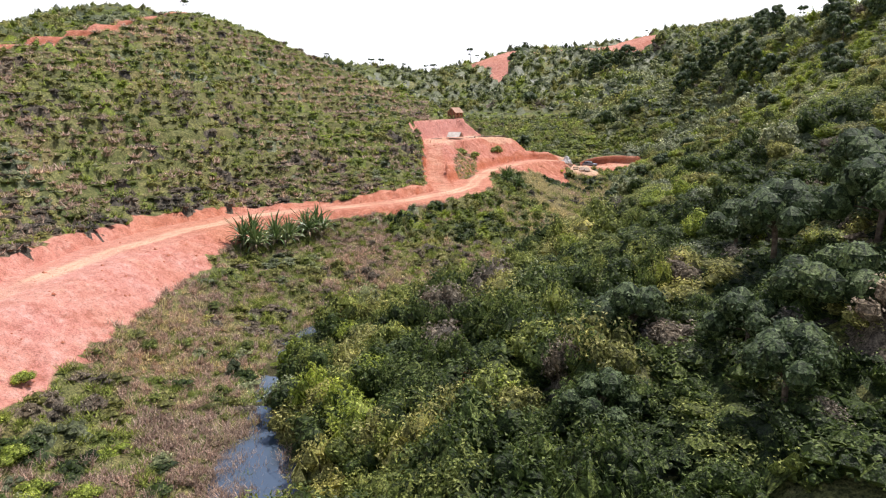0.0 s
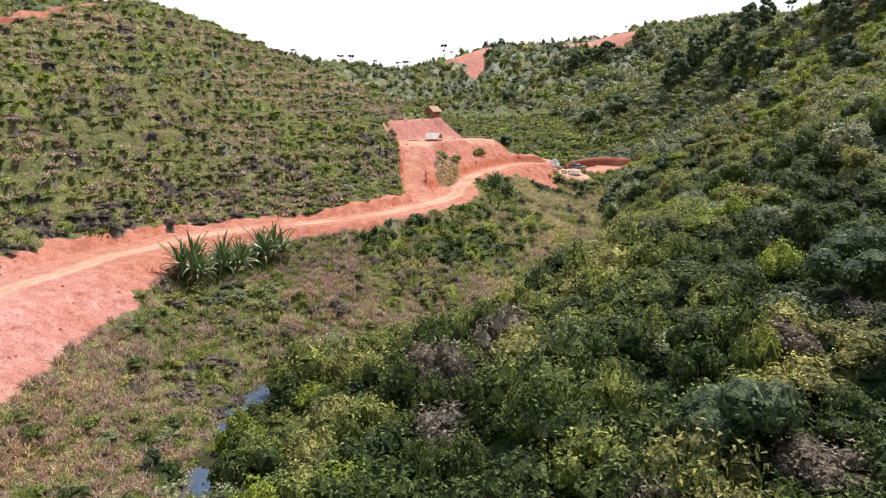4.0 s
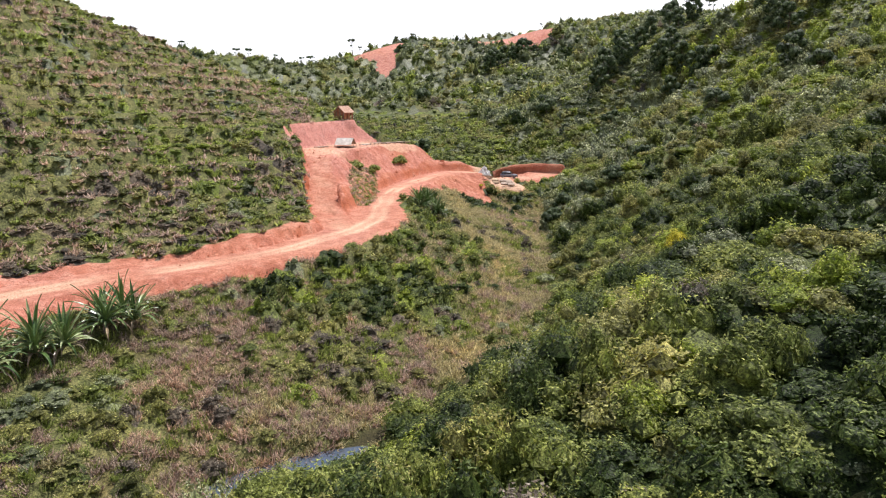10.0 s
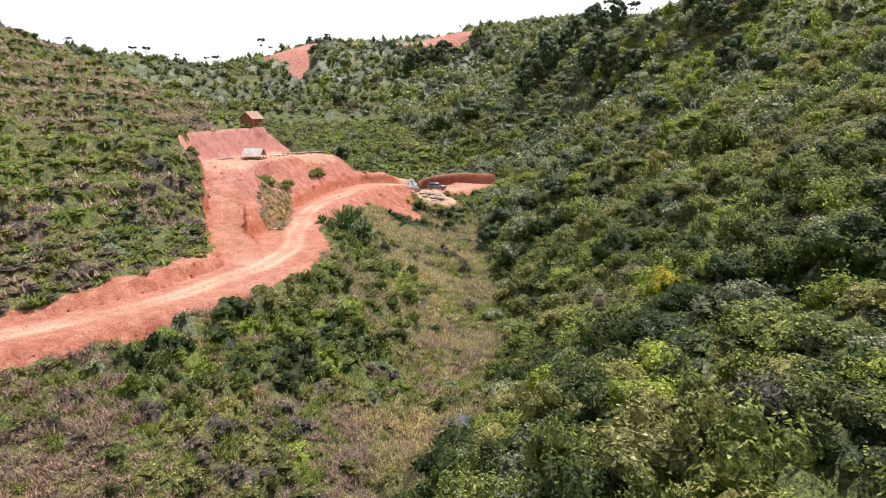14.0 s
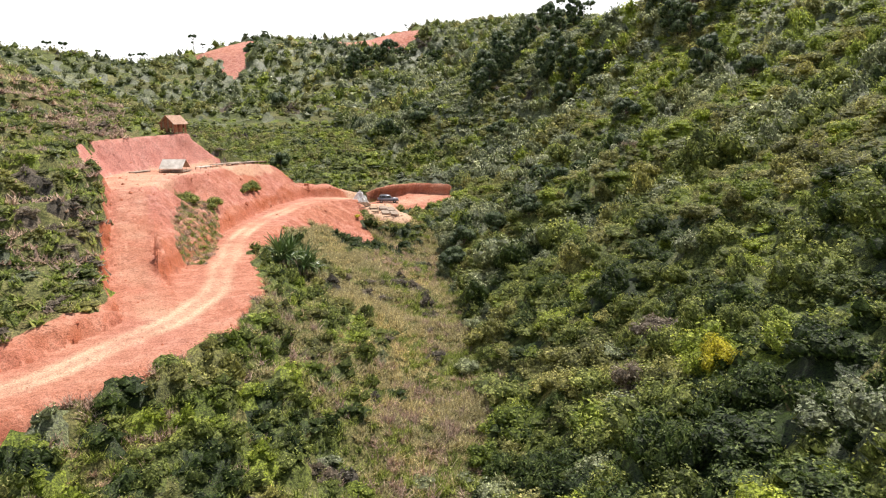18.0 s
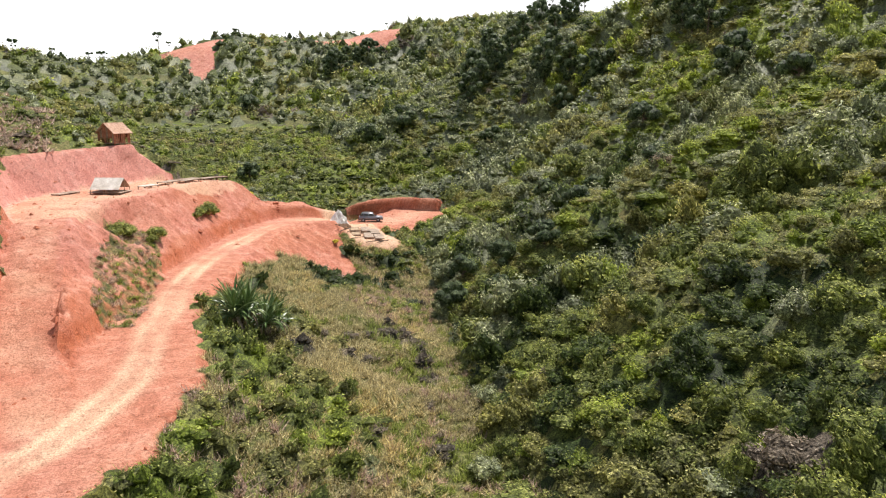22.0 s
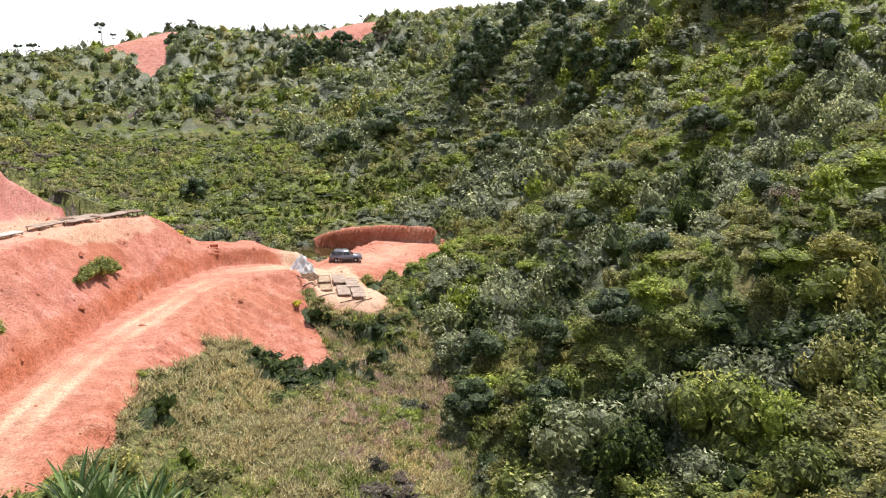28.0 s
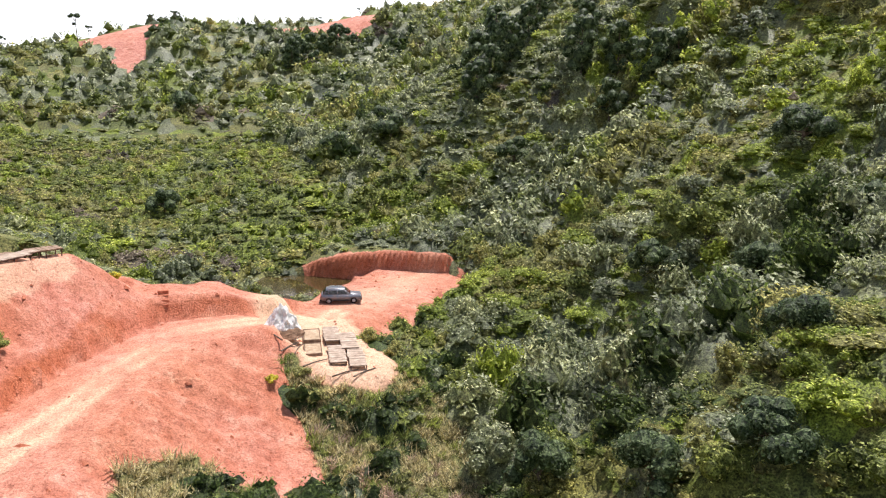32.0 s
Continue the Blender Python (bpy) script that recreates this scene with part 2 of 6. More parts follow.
SIDE_GULLY = [(52, 275, 12), (66, 300, 18), (85, 330, 25), (110, 370, 36)]
SPUR_RIGHT = [(66, 262, 9), (80, 268, 18), (96, 280, 32), (112, 292, 43), (140, 300, 56)]
CREST_RIGHT = [(185, 430, 70), (170, 380, 66), (152, 330, 59), (136, 290, 54), (130, 262, 52), (130, 235, 51.5), (134, 205, 53), (138, 170, 54), (140, 130, 55),
               (138, 90, 55), (135, 40, 54), (130, -30, 52)]
FOOT_RIGHT = [(6, 20, 5), (2, 45, 5.2), (1, 62, 4.2), (5, 80, 4.6), (14, 95, 5.4), (26, 108, 7.0), (32, 118, 6.0), (36, 134, 4.8), (41, 150, 4.6), (46, 166, 5.0), (51, 184, 5.0), (57, 203, 4.0)]
FLANK_RIGHT = [(38, 20, 21), (32, 45, 18), (30, 60, 15.5), (31, 76, 15.4), (30, 85, 16.2), (38, 103, 15.5), (48, 118, 14.8), (56, 128, 17.8)]
MID_RIGHT = [(13, 44, 8.8), (15, 56, 10.4), (16, 68, 10.8), (20, 78, 13.2), (24, 88, 12.6), (29, 107, 9.0), (42, 121, 10.6)]
CREEK_BANK = [(-9, 81, 0.8), (-4, 86, 0.8), (3, 91.5, 1.0), (11, 99, 1.4), (20, 108, 2.4)]
SPUR_NEAR = [(98, 128, 34), (84, 137, 27.5), (74, 138, 22.8), (66, 138.5, 19.2), (58, 139, 16.0), (52, 141, 13.2), (45, 145, 9.2)]
GULLY_NEAR = [(96, 152, 28.5), (77, 152, 21.5), (66, 156, 15.0), (59, 159, 10.8), (52, 160, 7.4), (47, 162, 5.4)]
SPUR_MID = [(106, 170, 35.0), (86, 168, 26.5), (74, 167.5, 21.2), (66, 168, 17.8), (60, 168.5, 15.6), (55, 168, 11.4), (50, 171, 7.4)]
GULLY_MID = [(106, 188, 31.5), (92, 187, 23.0), (79, 187, 16.6), (71, 188, 12.4), (64, 192, 7.6), (58, 197, 4.8)]
SPUR_BACK = [(114, 206, 38.0), (98, 203, 28.5), (85, 203, 21.0), (76, 203, 15.2), (69, 207, 10.2), (64, 212, 7.0)]
GULLY_BACK = [(120, 246, 37.3), (101, 245, 23.2), (87, 241, 14.7), (75, 235, 9.8)]
RED_BANK = [(52, 246, 8.4), (57, 242, 9.2), (61.5, 238, 9.4), (66.5, 235, 9.2), (69, 230, 8.6)]
BERM = [(26, 218.5, 12.2), (31, 218, 11.4), (36, 216.5, 10.6)]
UPPER_RIGHT = [(75, 20, 41), (72, 60, 38), (74, 95, 36), (82, 120, 34)]
OUTER = [(-420, -100, 40), (-420, 250, 30), (-380, 560, 10), (-200, 640, 8), (0, 700, 10), (300, 700, 20), (480, 480, 30), (480, 100, 35), (400, -150, 30), (190, 250, 42), (195, 120, 42), (60, -160, 20), (-60, -160, 6), (-200, -120, 45)]
LINES = [CREEK, MEADOW, ROAD, RAMP, TERRACE, CUT_TOP, HILL_FOOT, HILL_MID, BEHIND_CREST, CREST_LEFT, BEHIND_LEFT, BACK_HILL, BEYOND_RIDGE, DAM_SIDE, VALLEY_UP, FAR_RIDGE, FAR_FLANK,
         SIDE_GULLY, SPUR_RIGHT, CREST_RIGHT, FOOT_RIGHT, FLANK_RIGHT, MID_RIGHT, CREEK_BANK, UPPER_RIGHT, SPUR_NEAR, GULLY_NEAR, SPUR_MID, GULLY_MID, SPUR_BACK, GULLY_BACK, RED_BANK, BERM]


def resample(line, step):
    line = np.array(line, float)
    s = np.r_[0, np.cumsum(np.hypot(*np.diff(line[:, :2], axis=0).T))]
    u = np.linspace(0, s[-1], max(2, int(s[-1] / step) + 1))
    return np.stack([np.interp(u, s, line[:, k]) for k in range(line.shape[1])], 1)


knots = np.concatenate([resample(line, 9.0) for line in LINES] + [np.array(OUTER, float)])
_, first = np.unique((knots[:, :2] / 2.5).round(), axis=0, return_index=True)
knots = knots[np.sort(first)]


def kernel(d2):
    return np.sqrt(d2 + 4.0)


def fit_sheet(k):
    n = len(k)
    d2 = ((k[:, None, :2] - k[None, :, :2]) ** 2).sum(-1)
    a = np.zeros((n + 1, n + 1))
    a[:n, :n] = kernel(d2) - 0.6 * np.eye(n)
    a[:n, n] = a[n, :n] = 1
    return np.linalg.solve(a, np.r_[k[:, 2], 0])


WEIGHTS = fit_sheet(knots)


def sheet(x, y):
    """Height of the smooth sheet at arrays x, y."""
    x, y = np.asarray(x, float), np.asarray(y, float)
    flat, out = np.stack([x.ravel(), y.ravel()], 1), []
    for part_xy in np.array_split(flat, max(1, len(flat) // 20000)):
        d2 = ((part_xy[:, None] - knots[None, :, :2]) ** 2).sum(-1)
        out.append(kernel(d2) @ WEIGHTS[:-1] + WEIGHTS[-1])
    return np.concatenate(out).reshape(x.shape)


def near_line(x, y, line):
    """Distance to a line of (x, y, value, ...), the signed side (left positive) and the values at the foot point."""
    line = np.array(line, float)
    best = np.full(x.shape, 1e9)
    side, vals = np.zeros(x.shape), np.zeros(x.shape + (line.shape[1] - 2,))
    for a, b in zip(line[:-1], line[1:]):
        d = b[:2] - a[:2]
        u = np.clip(((x - a[0]) * d[0] + (y - a[1]) * d[1]) / (d @ d), 0, 1)
        px, py = x - a[0] - u * d[0], y - a[1] - u * d[1]
        dist = np.hypot(px, py)
        m = dist < best
        best = np.where(m, dist, best)
        side = np.where(m, np.sign(d[0] * py - d[1] * px), side)
        vals = np.where(m[..., None], a[2:] + u[..., None] * (b[2:] - a[2:]), vals)
    return best, side, vals


def smooth(a, b, v):
    u = np.clip((v - a) / (b - a), 0, 1)
    return u * u * (3 - 2 * u)


def wave(x, y, scale, seed=0):
    """Cheap smooth noise in about -1..1 for arrays."""
    rng = np.random.RandomState(seed)
    out = np.zeros(np.shape(x))
    for k in range(7):
        a, f, p = rng.uniform(0, 6.28), rng.uniform(0.6, 1.7) / scale * 6.28, rng.uniform(0, 6.28)
        out = out + np.sin((x * math.cos(a) + y * math.sin(a)) * f + p + 1.3 * np.sin((x * math.sin(a) - y * math.cos(a)) * f * 0.7))
    return out / 3.5


def lumps(x, y, scale, seed=0, octaves=3):
    """Value noise in about -1..1 with several octaves, for arrays."""
    out, amp = np.zeros(np.shape(x)), 1.0
    for k in range(octaves):
        u, v = np.asarray(x, float) / scale * 2**k + 17.3 * k, np.asarray(y, float) / scale * 2**k + 9.1 * k
        i, j = np.floor(u).astype(np.int64), np.floor(v).astype(np.int64)
        fu, fv = u - i, v - j
        fu, fv = fu * fu * (3 - 2 * fu), fv * fv * (3 - 2 * fv)
        h = [(((((i + a) * 374761393 + (j + b) * 668265263 + (seed + k) * 1274126177) & 0x7FFFFFFF) ** 2 >> 11) & 0xFFFF) / 32767.5 - 1 for a in (0, 1) for b in (0, 1)]
        out = out + amp * ((h[0] * (1 - fv) + h[1] * fv) * (1 - fu) + (h[2] * (1 - fv) + h[3] * fv) * fu)
        amp *= 0.55
    return out / 1.4


# Road beds: centre line, height, width to the left and to the right of the way.
MAIN_BED = [(-51, 20, 8.0, 4, 5), (-46.5, 45, 8.1, 4, 5), (-43.5, 63, 8.3, 3.6, 4.5), (-42.2, 76, 8.4, 4.5, 4.8), (-41, 88, 8.5, 5.5, 5), (-37.5, 101, 8.6, 6, 4.5),
            (-32, 112, 8.7, 5, 4), (-24, 118.8, 8.8, 3.8, 3.8), (-14, 123.3, 8.9, 3.2, 3.6), (-5.5, 129.5, 9.1, 3.4, 4), (1.8, 137, 9.35, 4.5, 5), (6, 146, 9.6, 6, 4.2), (7.5, 156, 9.8, 4.2, 3.2),
            (9, 166, 9.9, 3.6, 3.2), (12.5, 178, 10, 3, 3.6), (17.5, 189.5, 10, 3.2, 3.8), (22.8, 200.5, 10, 3.6, 3.2), (29, 208, 10, 4, 3.4), (35, 210, 9.6, 3.2, 3), (40, 213, 8.2, 3, 2.5), (45, 219, 6.9, 3.5, 3.5)]
RAMP_BED = [(1, 140, 9.4, 3, 3), (-0.7, 148, 10.0, 2.7, 2.3), (-1.3, 152, 10.9, 2.6, 2.2), (-1.4, 160, 13.3, 2.4, 2.2), (-1.8, 170, 16.6, 2.5, 2.2), (-1.8, 176, 17.15, 3.0, 3)]
RED_FOOT = [(46, 245.5), (50.5, 241.5), (54.5, 238.4), (58.5, 235.4), (62.4, 232.8), (64.6, 231.2), (66.5, 232.5)]
BANK_FOOT = [(-4.6, 168, 0), (-4.9, 174, 2.6), (-5.8, 179, 3.8), (-6.1, 185, 4.5), (-5.2, 191, 4.7), (-1, 197.3, 4.9), (3, 203, 5.0), (7, 208.5, 5.0), (9.2, 211.3, 3.4), (11, 213.6, 0.8), (13, 217, 0)]  # with the height of the bank
TERRACE_BED = [(-1.6, 174, 17.2, 3, 2.6), (0.2, 183, 17.2, 4.2, 3.4), (4.5, 192.5, 17, 4.0, 4.4), (10, 200.5, 16.9, 4.2, 4.6), (15.5, 209, 16.7, 5, 4), (18.6, 213.5, 16.6, 4, 3)]
CLEARING_BED = [(44, 219, 6.7, 4, 5), (50, 224, 6.4, 6, 7), (56, 229, 6.4, 6, 6), (60.5, 230.8, 6.5, 3.5, 3)]
TABLE_BED = [(39.5, 214, 7.6, 2.2, 2.2), (40.5, 209, 7.4, 2.6, 3), (41.2, 203, 7.2, 2.6, 3)]


def bedded(z, x, y, bed, cut, fill):
    """Cut a bed into the ground: cut and fill are the slopes (rise over run) of the banks above and below it."""
    near = (x > min(b[0] for b in bed) - 40) & (x < max(b[0] for b in bed) + 40) & (y > min(b[1] for b in bed) - 40) & (y < max(b[1] for b in bed) + 40)
    out, xs, ys = z.copy(), x[near], y[near]
    if not len(xs):
        return out
    dist, side, v = near_line(xs, ys, bed)
    half = np.where(side > 0, v[:, 1], v[:, 2]) + 0.35 * wave(xs, ys, 3.0, 5)
    over = np.maximum(dist - half, 0)
    high, low = v[:, 0] + over * cut, v[:, 0] - over * fill
    out[near] = np.clip(z[near], low, high)
    return out


def line_off(x, y, line):
    d, s, _ = near_line(x, y, [(p[0], p[1], 0) for p in line])
    return d * s


def works_relief(x, y):
    """Clods, runnels and slumps of the freshly dug clay, on the banks more than on the beds."""
    d, s, v = near_line(x, y, MAIN_BED)
    over = d - np.where(s > 0, v[..., 1], v[..., 2])
    reach = smooth(10, 6, d - np.interp(y, [60, 100, 120, 170, 200], [5, 4, 4, 6, 10])) * (y < 225)
    bank = 0.10 + 0.9 * smooth(-0.2, 0.8, over)
    clods = 0.26 * lumps(x, y, 3.2, 51, 4)
    rut = -0.07 * np.exp(-(((d - 0.9) / 0.3) ** 2)) * (over < 0)
    mound = inside(x, y, MOUND_FACE) | inside(x, y, FAN)
    flat = (line_off(x, y, BANK_FOOT) < 0.3) & (over > 5.5) & (y > 171)
    runnel = -0.22 * np.clip(lumps(x, y, 1.6, 53, 2) - 0.25, 0, 1)
    return ((clods + runnel) * bank + rut) * reach + mound * np.where(flat, 0.06, 0.9) * (clods + runnel)


def inside(x, y, ring):
    hit = np.zeros(np.shape(x), bool)
    for (x0, y0), (x1, y1) in zip(ring, ring[1:] + ring[:1]):
        hit ^= ((y0 > y) != (y1 > y)) & (x < (x1 - x0) * (y - y0) / (y1 - y0 + 1e-9) + x0)
    return hit


MOUND_FACE = [(1, 149), (3.5, 160), (7, 173), (11, 186), (17, 198), (23, 210), (27, 213), (36, 214), (36, 218), (29, 219.5), (23, 219), (17, 211), (9, 203), (1, 186), (0, 160)]
FAN = [(14.5, 172), (17, 181), (21, 187), (27, 191), (32.5, 187.5), (35.6, 191.5), (35.8, 198), (35.2, 204), (34.5, 207.5), (29, 206), (20, 193)]


def ground(x, y):
    """Height of the finished ground."""
    x, y = np.asarray(x, float), np.asarray(y, float)
    z = sheet(x, y)
    far = smooth(0, 60, np.hypot(x - 20, y - 130) - 200)
    z = z + (0.35 * wave(x, y, 14, 1) + 0.12 * wave(x, y, 5, 2)) * (1 - far) + 2.0 * wave(x, y, 70, 3) * far
    # spurs stand out and gullies are cut into the right-hand hill
    side = (x > 44) & (y > 110) & (y < 330)
    sx, sy = x[side], y[side]
    for line, lift in ((SPUR_NEAR, 1.3), (SPUR_MID, 1.2), (SPUR_BACK, 1.0), (GULLY_NEAR, -1.5), (GULLY_MID, -1.5), (GULLY_BACK, -1.8)):
        z[side] += lift * np.exp(-((near_line(sx, sy, line)[0] / 6.5) ** 2)) * smooth(44, 56, sx)
    # old farming benches on the left hill, and rough dug ground
    bench = smooth(0, 14, line_off(x, y, MAIN_BED) - 6) * smooth(262, 232, y) * (x < 5) * (1 - far)
    z = z + 0.7 * np.sin(z * 2 * math.pi / 2.3 + 0.8 * wave(x, y, 40, 6)) * bench
    # creek bed and its still pools
    dist, _, v = near_line(x, y, CREEK)
    pool = smooth(6, 1.0, np.hypot((x + 12.5) / 1.1, (y - 44) / 2.6) - 1.5) + smooth(3, 0.5, np.hypot(x + 16.5, (y - 78) / 2) - 1.5) + smooth(3.0, 0.5, np.hypot((x + 3.5) / 2.4, (y - 92.4) / 1.2) - 1.6) + smooth(2.4, 0.5, np.hypot(x - 19, (y - 115.4) / 1.6) - 0.9)
    width = 0.7 + 2.6 * np.clip(pool, 0, 1)
    bank = np.maximum(dist - width, 0)
    z = np.where(dist < 14, np.minimum(z, v[..., 0] + 0.1 + bank * (0.25 + 0.1 * bank)), z)
    z = np.where(dist < width, np.minimum(z, v[..., 0] + 0.16 - (0.05 + 0.5 * np.clip(pool, 0, 1)) * (1 - (dist / width) ** 2)), z)
    z = bedded(z, x, y, MAIN_BED, 3.6, 0.62)
    z = bedded(z, x, y, CLEARING_BED, 2.2, 0.55)
    z = bedded(z, x, y, TABLE_BED, 1.0, 0.6)
    # the dug mound between the ramp and the road, the terrace on it, the ramp sunk beside it
    d, s, v = near_line(x, y, MAIN_BED)
    over = (d - v[..., 1]) * (s > 0)
    top = np.interp(y, [146, 148.5, 150, 160, 169, 173, 200, 208, 214, 218], [9.5, 9.9, 11.2, 14.1, 17.2, 17.15, 17.0, 16.9, 16.0, 12.6])
    top = np.where(y > 196, np.minimum(top, np.interp(x + 0.35 * (y - 211), [19.5, 22, 26.5, 31, 36, 40], [17.0, 15.6, 12.3, 11.9, 10.8, 9.8])), top)
    rise = np.interp(y, [148, 155, 166, 185, 205, 212], [0.9, 1.3, 1.2, 1.0, 1.15, 1.0])
    back = line_off(x, y, BANK_FOOT) + 0.25 * lumps(x, y, 2.5, 52)
    left_of_ramp = (line_off(x, y, RAMP_BED) > 0) & (y < 172)
    works = (y > 146) & (y < 217.5) & (s > 0) & (d < 40) & ~left_of_ramp
    mound = works & (over > 0) & (over < 32) & (back < 0)
    shelf = smooth(154, 162, y) * smooth(190, 183, y)
    climb = rise * over * (1 - shelf) + shelf * (np.minimum(1.15 * over, 1.7 + 0.22 * over) + 1.7 * np.maximum(over - 5.6, 0))
    z = np.where(mound, np.minimum(top, v[..., 0] + 0.9 * smooth(0, 0.3, over) + climb), z)
    wall = near_line(x, y, BANK_FOOT)[2][..., 0]
    behind = works & (back >= 0) & (back < 14) & (y > 170)
    face = 17.1 + np.minimum(1.8 * back, wall)
    z = np.where(behind, np.minimum(np.maximum(z, face), face + 0.35 * np.maximum(back - wall / 1.8, 0) + 60 * (wall < 0.3)), z)
    z = bedded(z, x, y, RAMP_BED, 4.0, 0.9)
    rd, rs, rv = near_line(x, y, RAMP_BED)
    z = z - 0.05 * np.exp(-(((rd - rv[..., 2] + 0.2) / 0.25) ** 2)) * (rs < 0) * (y > 149) * (y < 174)
    hut = smooth(3.6, 2.6, np.hypot(x - 3.6, y - 211.4)) * smooth(1.2, 2.0, back)
    z = z * (1 - hut) + 22.2 * hut
    z = z + works_relief(x, y)
    # the pond behind the dam, and the red wall cut behind the clearing
    pond = np.hypot((x - 44) / 9.5, (y - 239.3) / 5.2)
    z = np.where(pond < 1.4, np.minimum(z, 4.2 + 4.5 * np.maximum(pond - 0.78, 0)), z)
    off = line_off(x, y, RED_FOOT) + 0.1 * lumps(x, y, 3.4, 54, 2)
    wall = np.interp(x, [47, 50, 54, 59, 64.4, 66], [0.3, 1.7, 2.4, 2.7, 2.6, 0.4]) * np.interp(y, [221, 227], [0.15, 1])
    face = np.interp(x, [48, 58], [5.6, 6.4]) + np.minimum(4.6 * off, wall)
    cut = (off > 0) & (off < 9) & (x > 46) & (x < 72) & (y > 228) & (y < 252)
    z = np.where(cut, np.clip(z, face, face + 0.6 * np.maximum(off - 1, 0)), z)
    floor = (off <= 0) & (off > -9) & (x > 53) & (x < 64.5) & (y > 222) & (y < 242)
    return np.where(floor, np.clip(z, 5.6, 6.6 + 0.0 * z), z)
# ------------------------------------------------------------------ the ground sheet
def spaced(lo, hi, fine_lo, fine_hi, step, grow):
    mid = list(np.arange(fine_lo, fine_hi + 1e-6, step))
    d, v = step, fine_hi
    while v < hi:
        d *= grow
        v += d
        mid.append(v)
    d, v = step, fine_lo
    while v > lo:
        d *= grow
        v -= d
        mid.insert(0, v)
    return np.array(mid)


def grid_mesh(name, xs, ys, zs):
    nx, ny = len(xs), len(ys)
    gx, gy = np.meshgrid(xs, ys, indexing="ij")
    co = np.stack([gx, gy, zs], -1).reshape(-1, 3)
    i, j = np.meshgrid(np.arange(nx - 1), np.arange(ny - 1), indexing="ij")
    a = (i * ny + j).ravel()
    faces = np.stack([a, a + ny, a + ny + 1, a + 1], 1)
    return quads_mesh(name, co, faces)


def quads_mesh(name, co, faces, smooth_faces=True):
    me = bpy.data.meshes.new(name)
    n = faces.shape[1]
    me.vertices.add(len(co))
    me.vertices.foreach_set("co", np.ascontiguousarray(co, np.float32).ravel())
    me.loops.add(faces.size)
    me.loops.foreach_set("vertex_index", np.ascontiguousarray(faces, np.int32).ravel())
    me.polygons.add(len(faces))
    me.polygons.foreach_set("loop_start", np.arange(0, faces.size, n, dtype=np.int32))
    me.polygons.foreach_set("loop_total", np.full(len(faces), n, np.int32))
    me.update(calc_edges=True)
    me.polygons.foreach_set("use_smooth", np.full(len(faces), smooth_faces))
    return me


def refined(v, lo, hi, step):
    return np.concatenate([v[v < lo - 0.2], np.arange(lo, hi, step), v[v > hi + 0.1]])


xs = refined(spaced(-1500, 1500, -50, 72, 0.78, 1.04), -9.0, 27.0, 0.36)
xs = refined(xs, 47.0, 67.0, 0.36)
ys = refined(spaced(-1200, 2200, 46, 246, 0.78, 1.04), 140.0, 246.0, 0.45)
ys = refined(ys, 394.0, 470.0, 2.2)
GX, GY = np.meshgrid(xs, ys, indexing="ij")
GZ = ground(GX, GY)


def sample(field, x, y):
    """Bilinear look-up of a field given on the ground's grid."""
    i, j = np.interp(x, xs, np.arange(len(xs))), np.interp(y, ys, np.arange(len(ys)))
    a, b = np.minimum(i.astype(int), len(xs) - 2), np.minimum(j.astype(int), len(ys) - 2)
    u, v = i - a, j - b
    return (field[a, b] * (1 - u) + field[a + 1, b] * u) * (1 - v) + (field[a, b + 1] * (1 - u) + field[a + 1, b + 1] * u) * v


TERRACE_TOP = [(-4.4, 172), (-5.8, 180), (-6, 186), (-5, 191), (-1, 197), (3, 203), (7, 208.5), (11, 214), (18, 216), (21, 211), (15, 202), (9, 194), (4, 184), (1.5, 174)]
WEEDY = [(2.8, 157), (2.8, 166), (3.0, 174), (3.4, 181), (6.4, 184), (8.8, 182), (8.6, 172), (7.6, 164), (6.0, 157)]
CLEARING_BANK = [(46, 229), (50, 236), (52.5, 238), (51, 242.6), (52, 243), (55, 239.9), (58.8, 236.2), (63.4, 233.0), (65.4, 231.8), (64.4, 229), (61, 224), (57, 219.5), (52, 214), (46, 215)]
SCAR_LOW = [(15, 423), (13, 433), (30, 439), (47, 448), (45, 432), (40, 419), (36, 404), (30, 397), (25, 404), (29, 415)]
SCAR_BAND = [(44, 436), (62, 444), (75, 447), (88, 447), (105, 456), (118, 463), (131, 459), (132, 436), (120, 421), (106, 429), (90, 434), (64, 436)]
CREST_TRACK = [(-95, 118), (-86, 142), (-82, 150), (-79, 168), (-77, 182), (-75, 200), (-70, 212)]


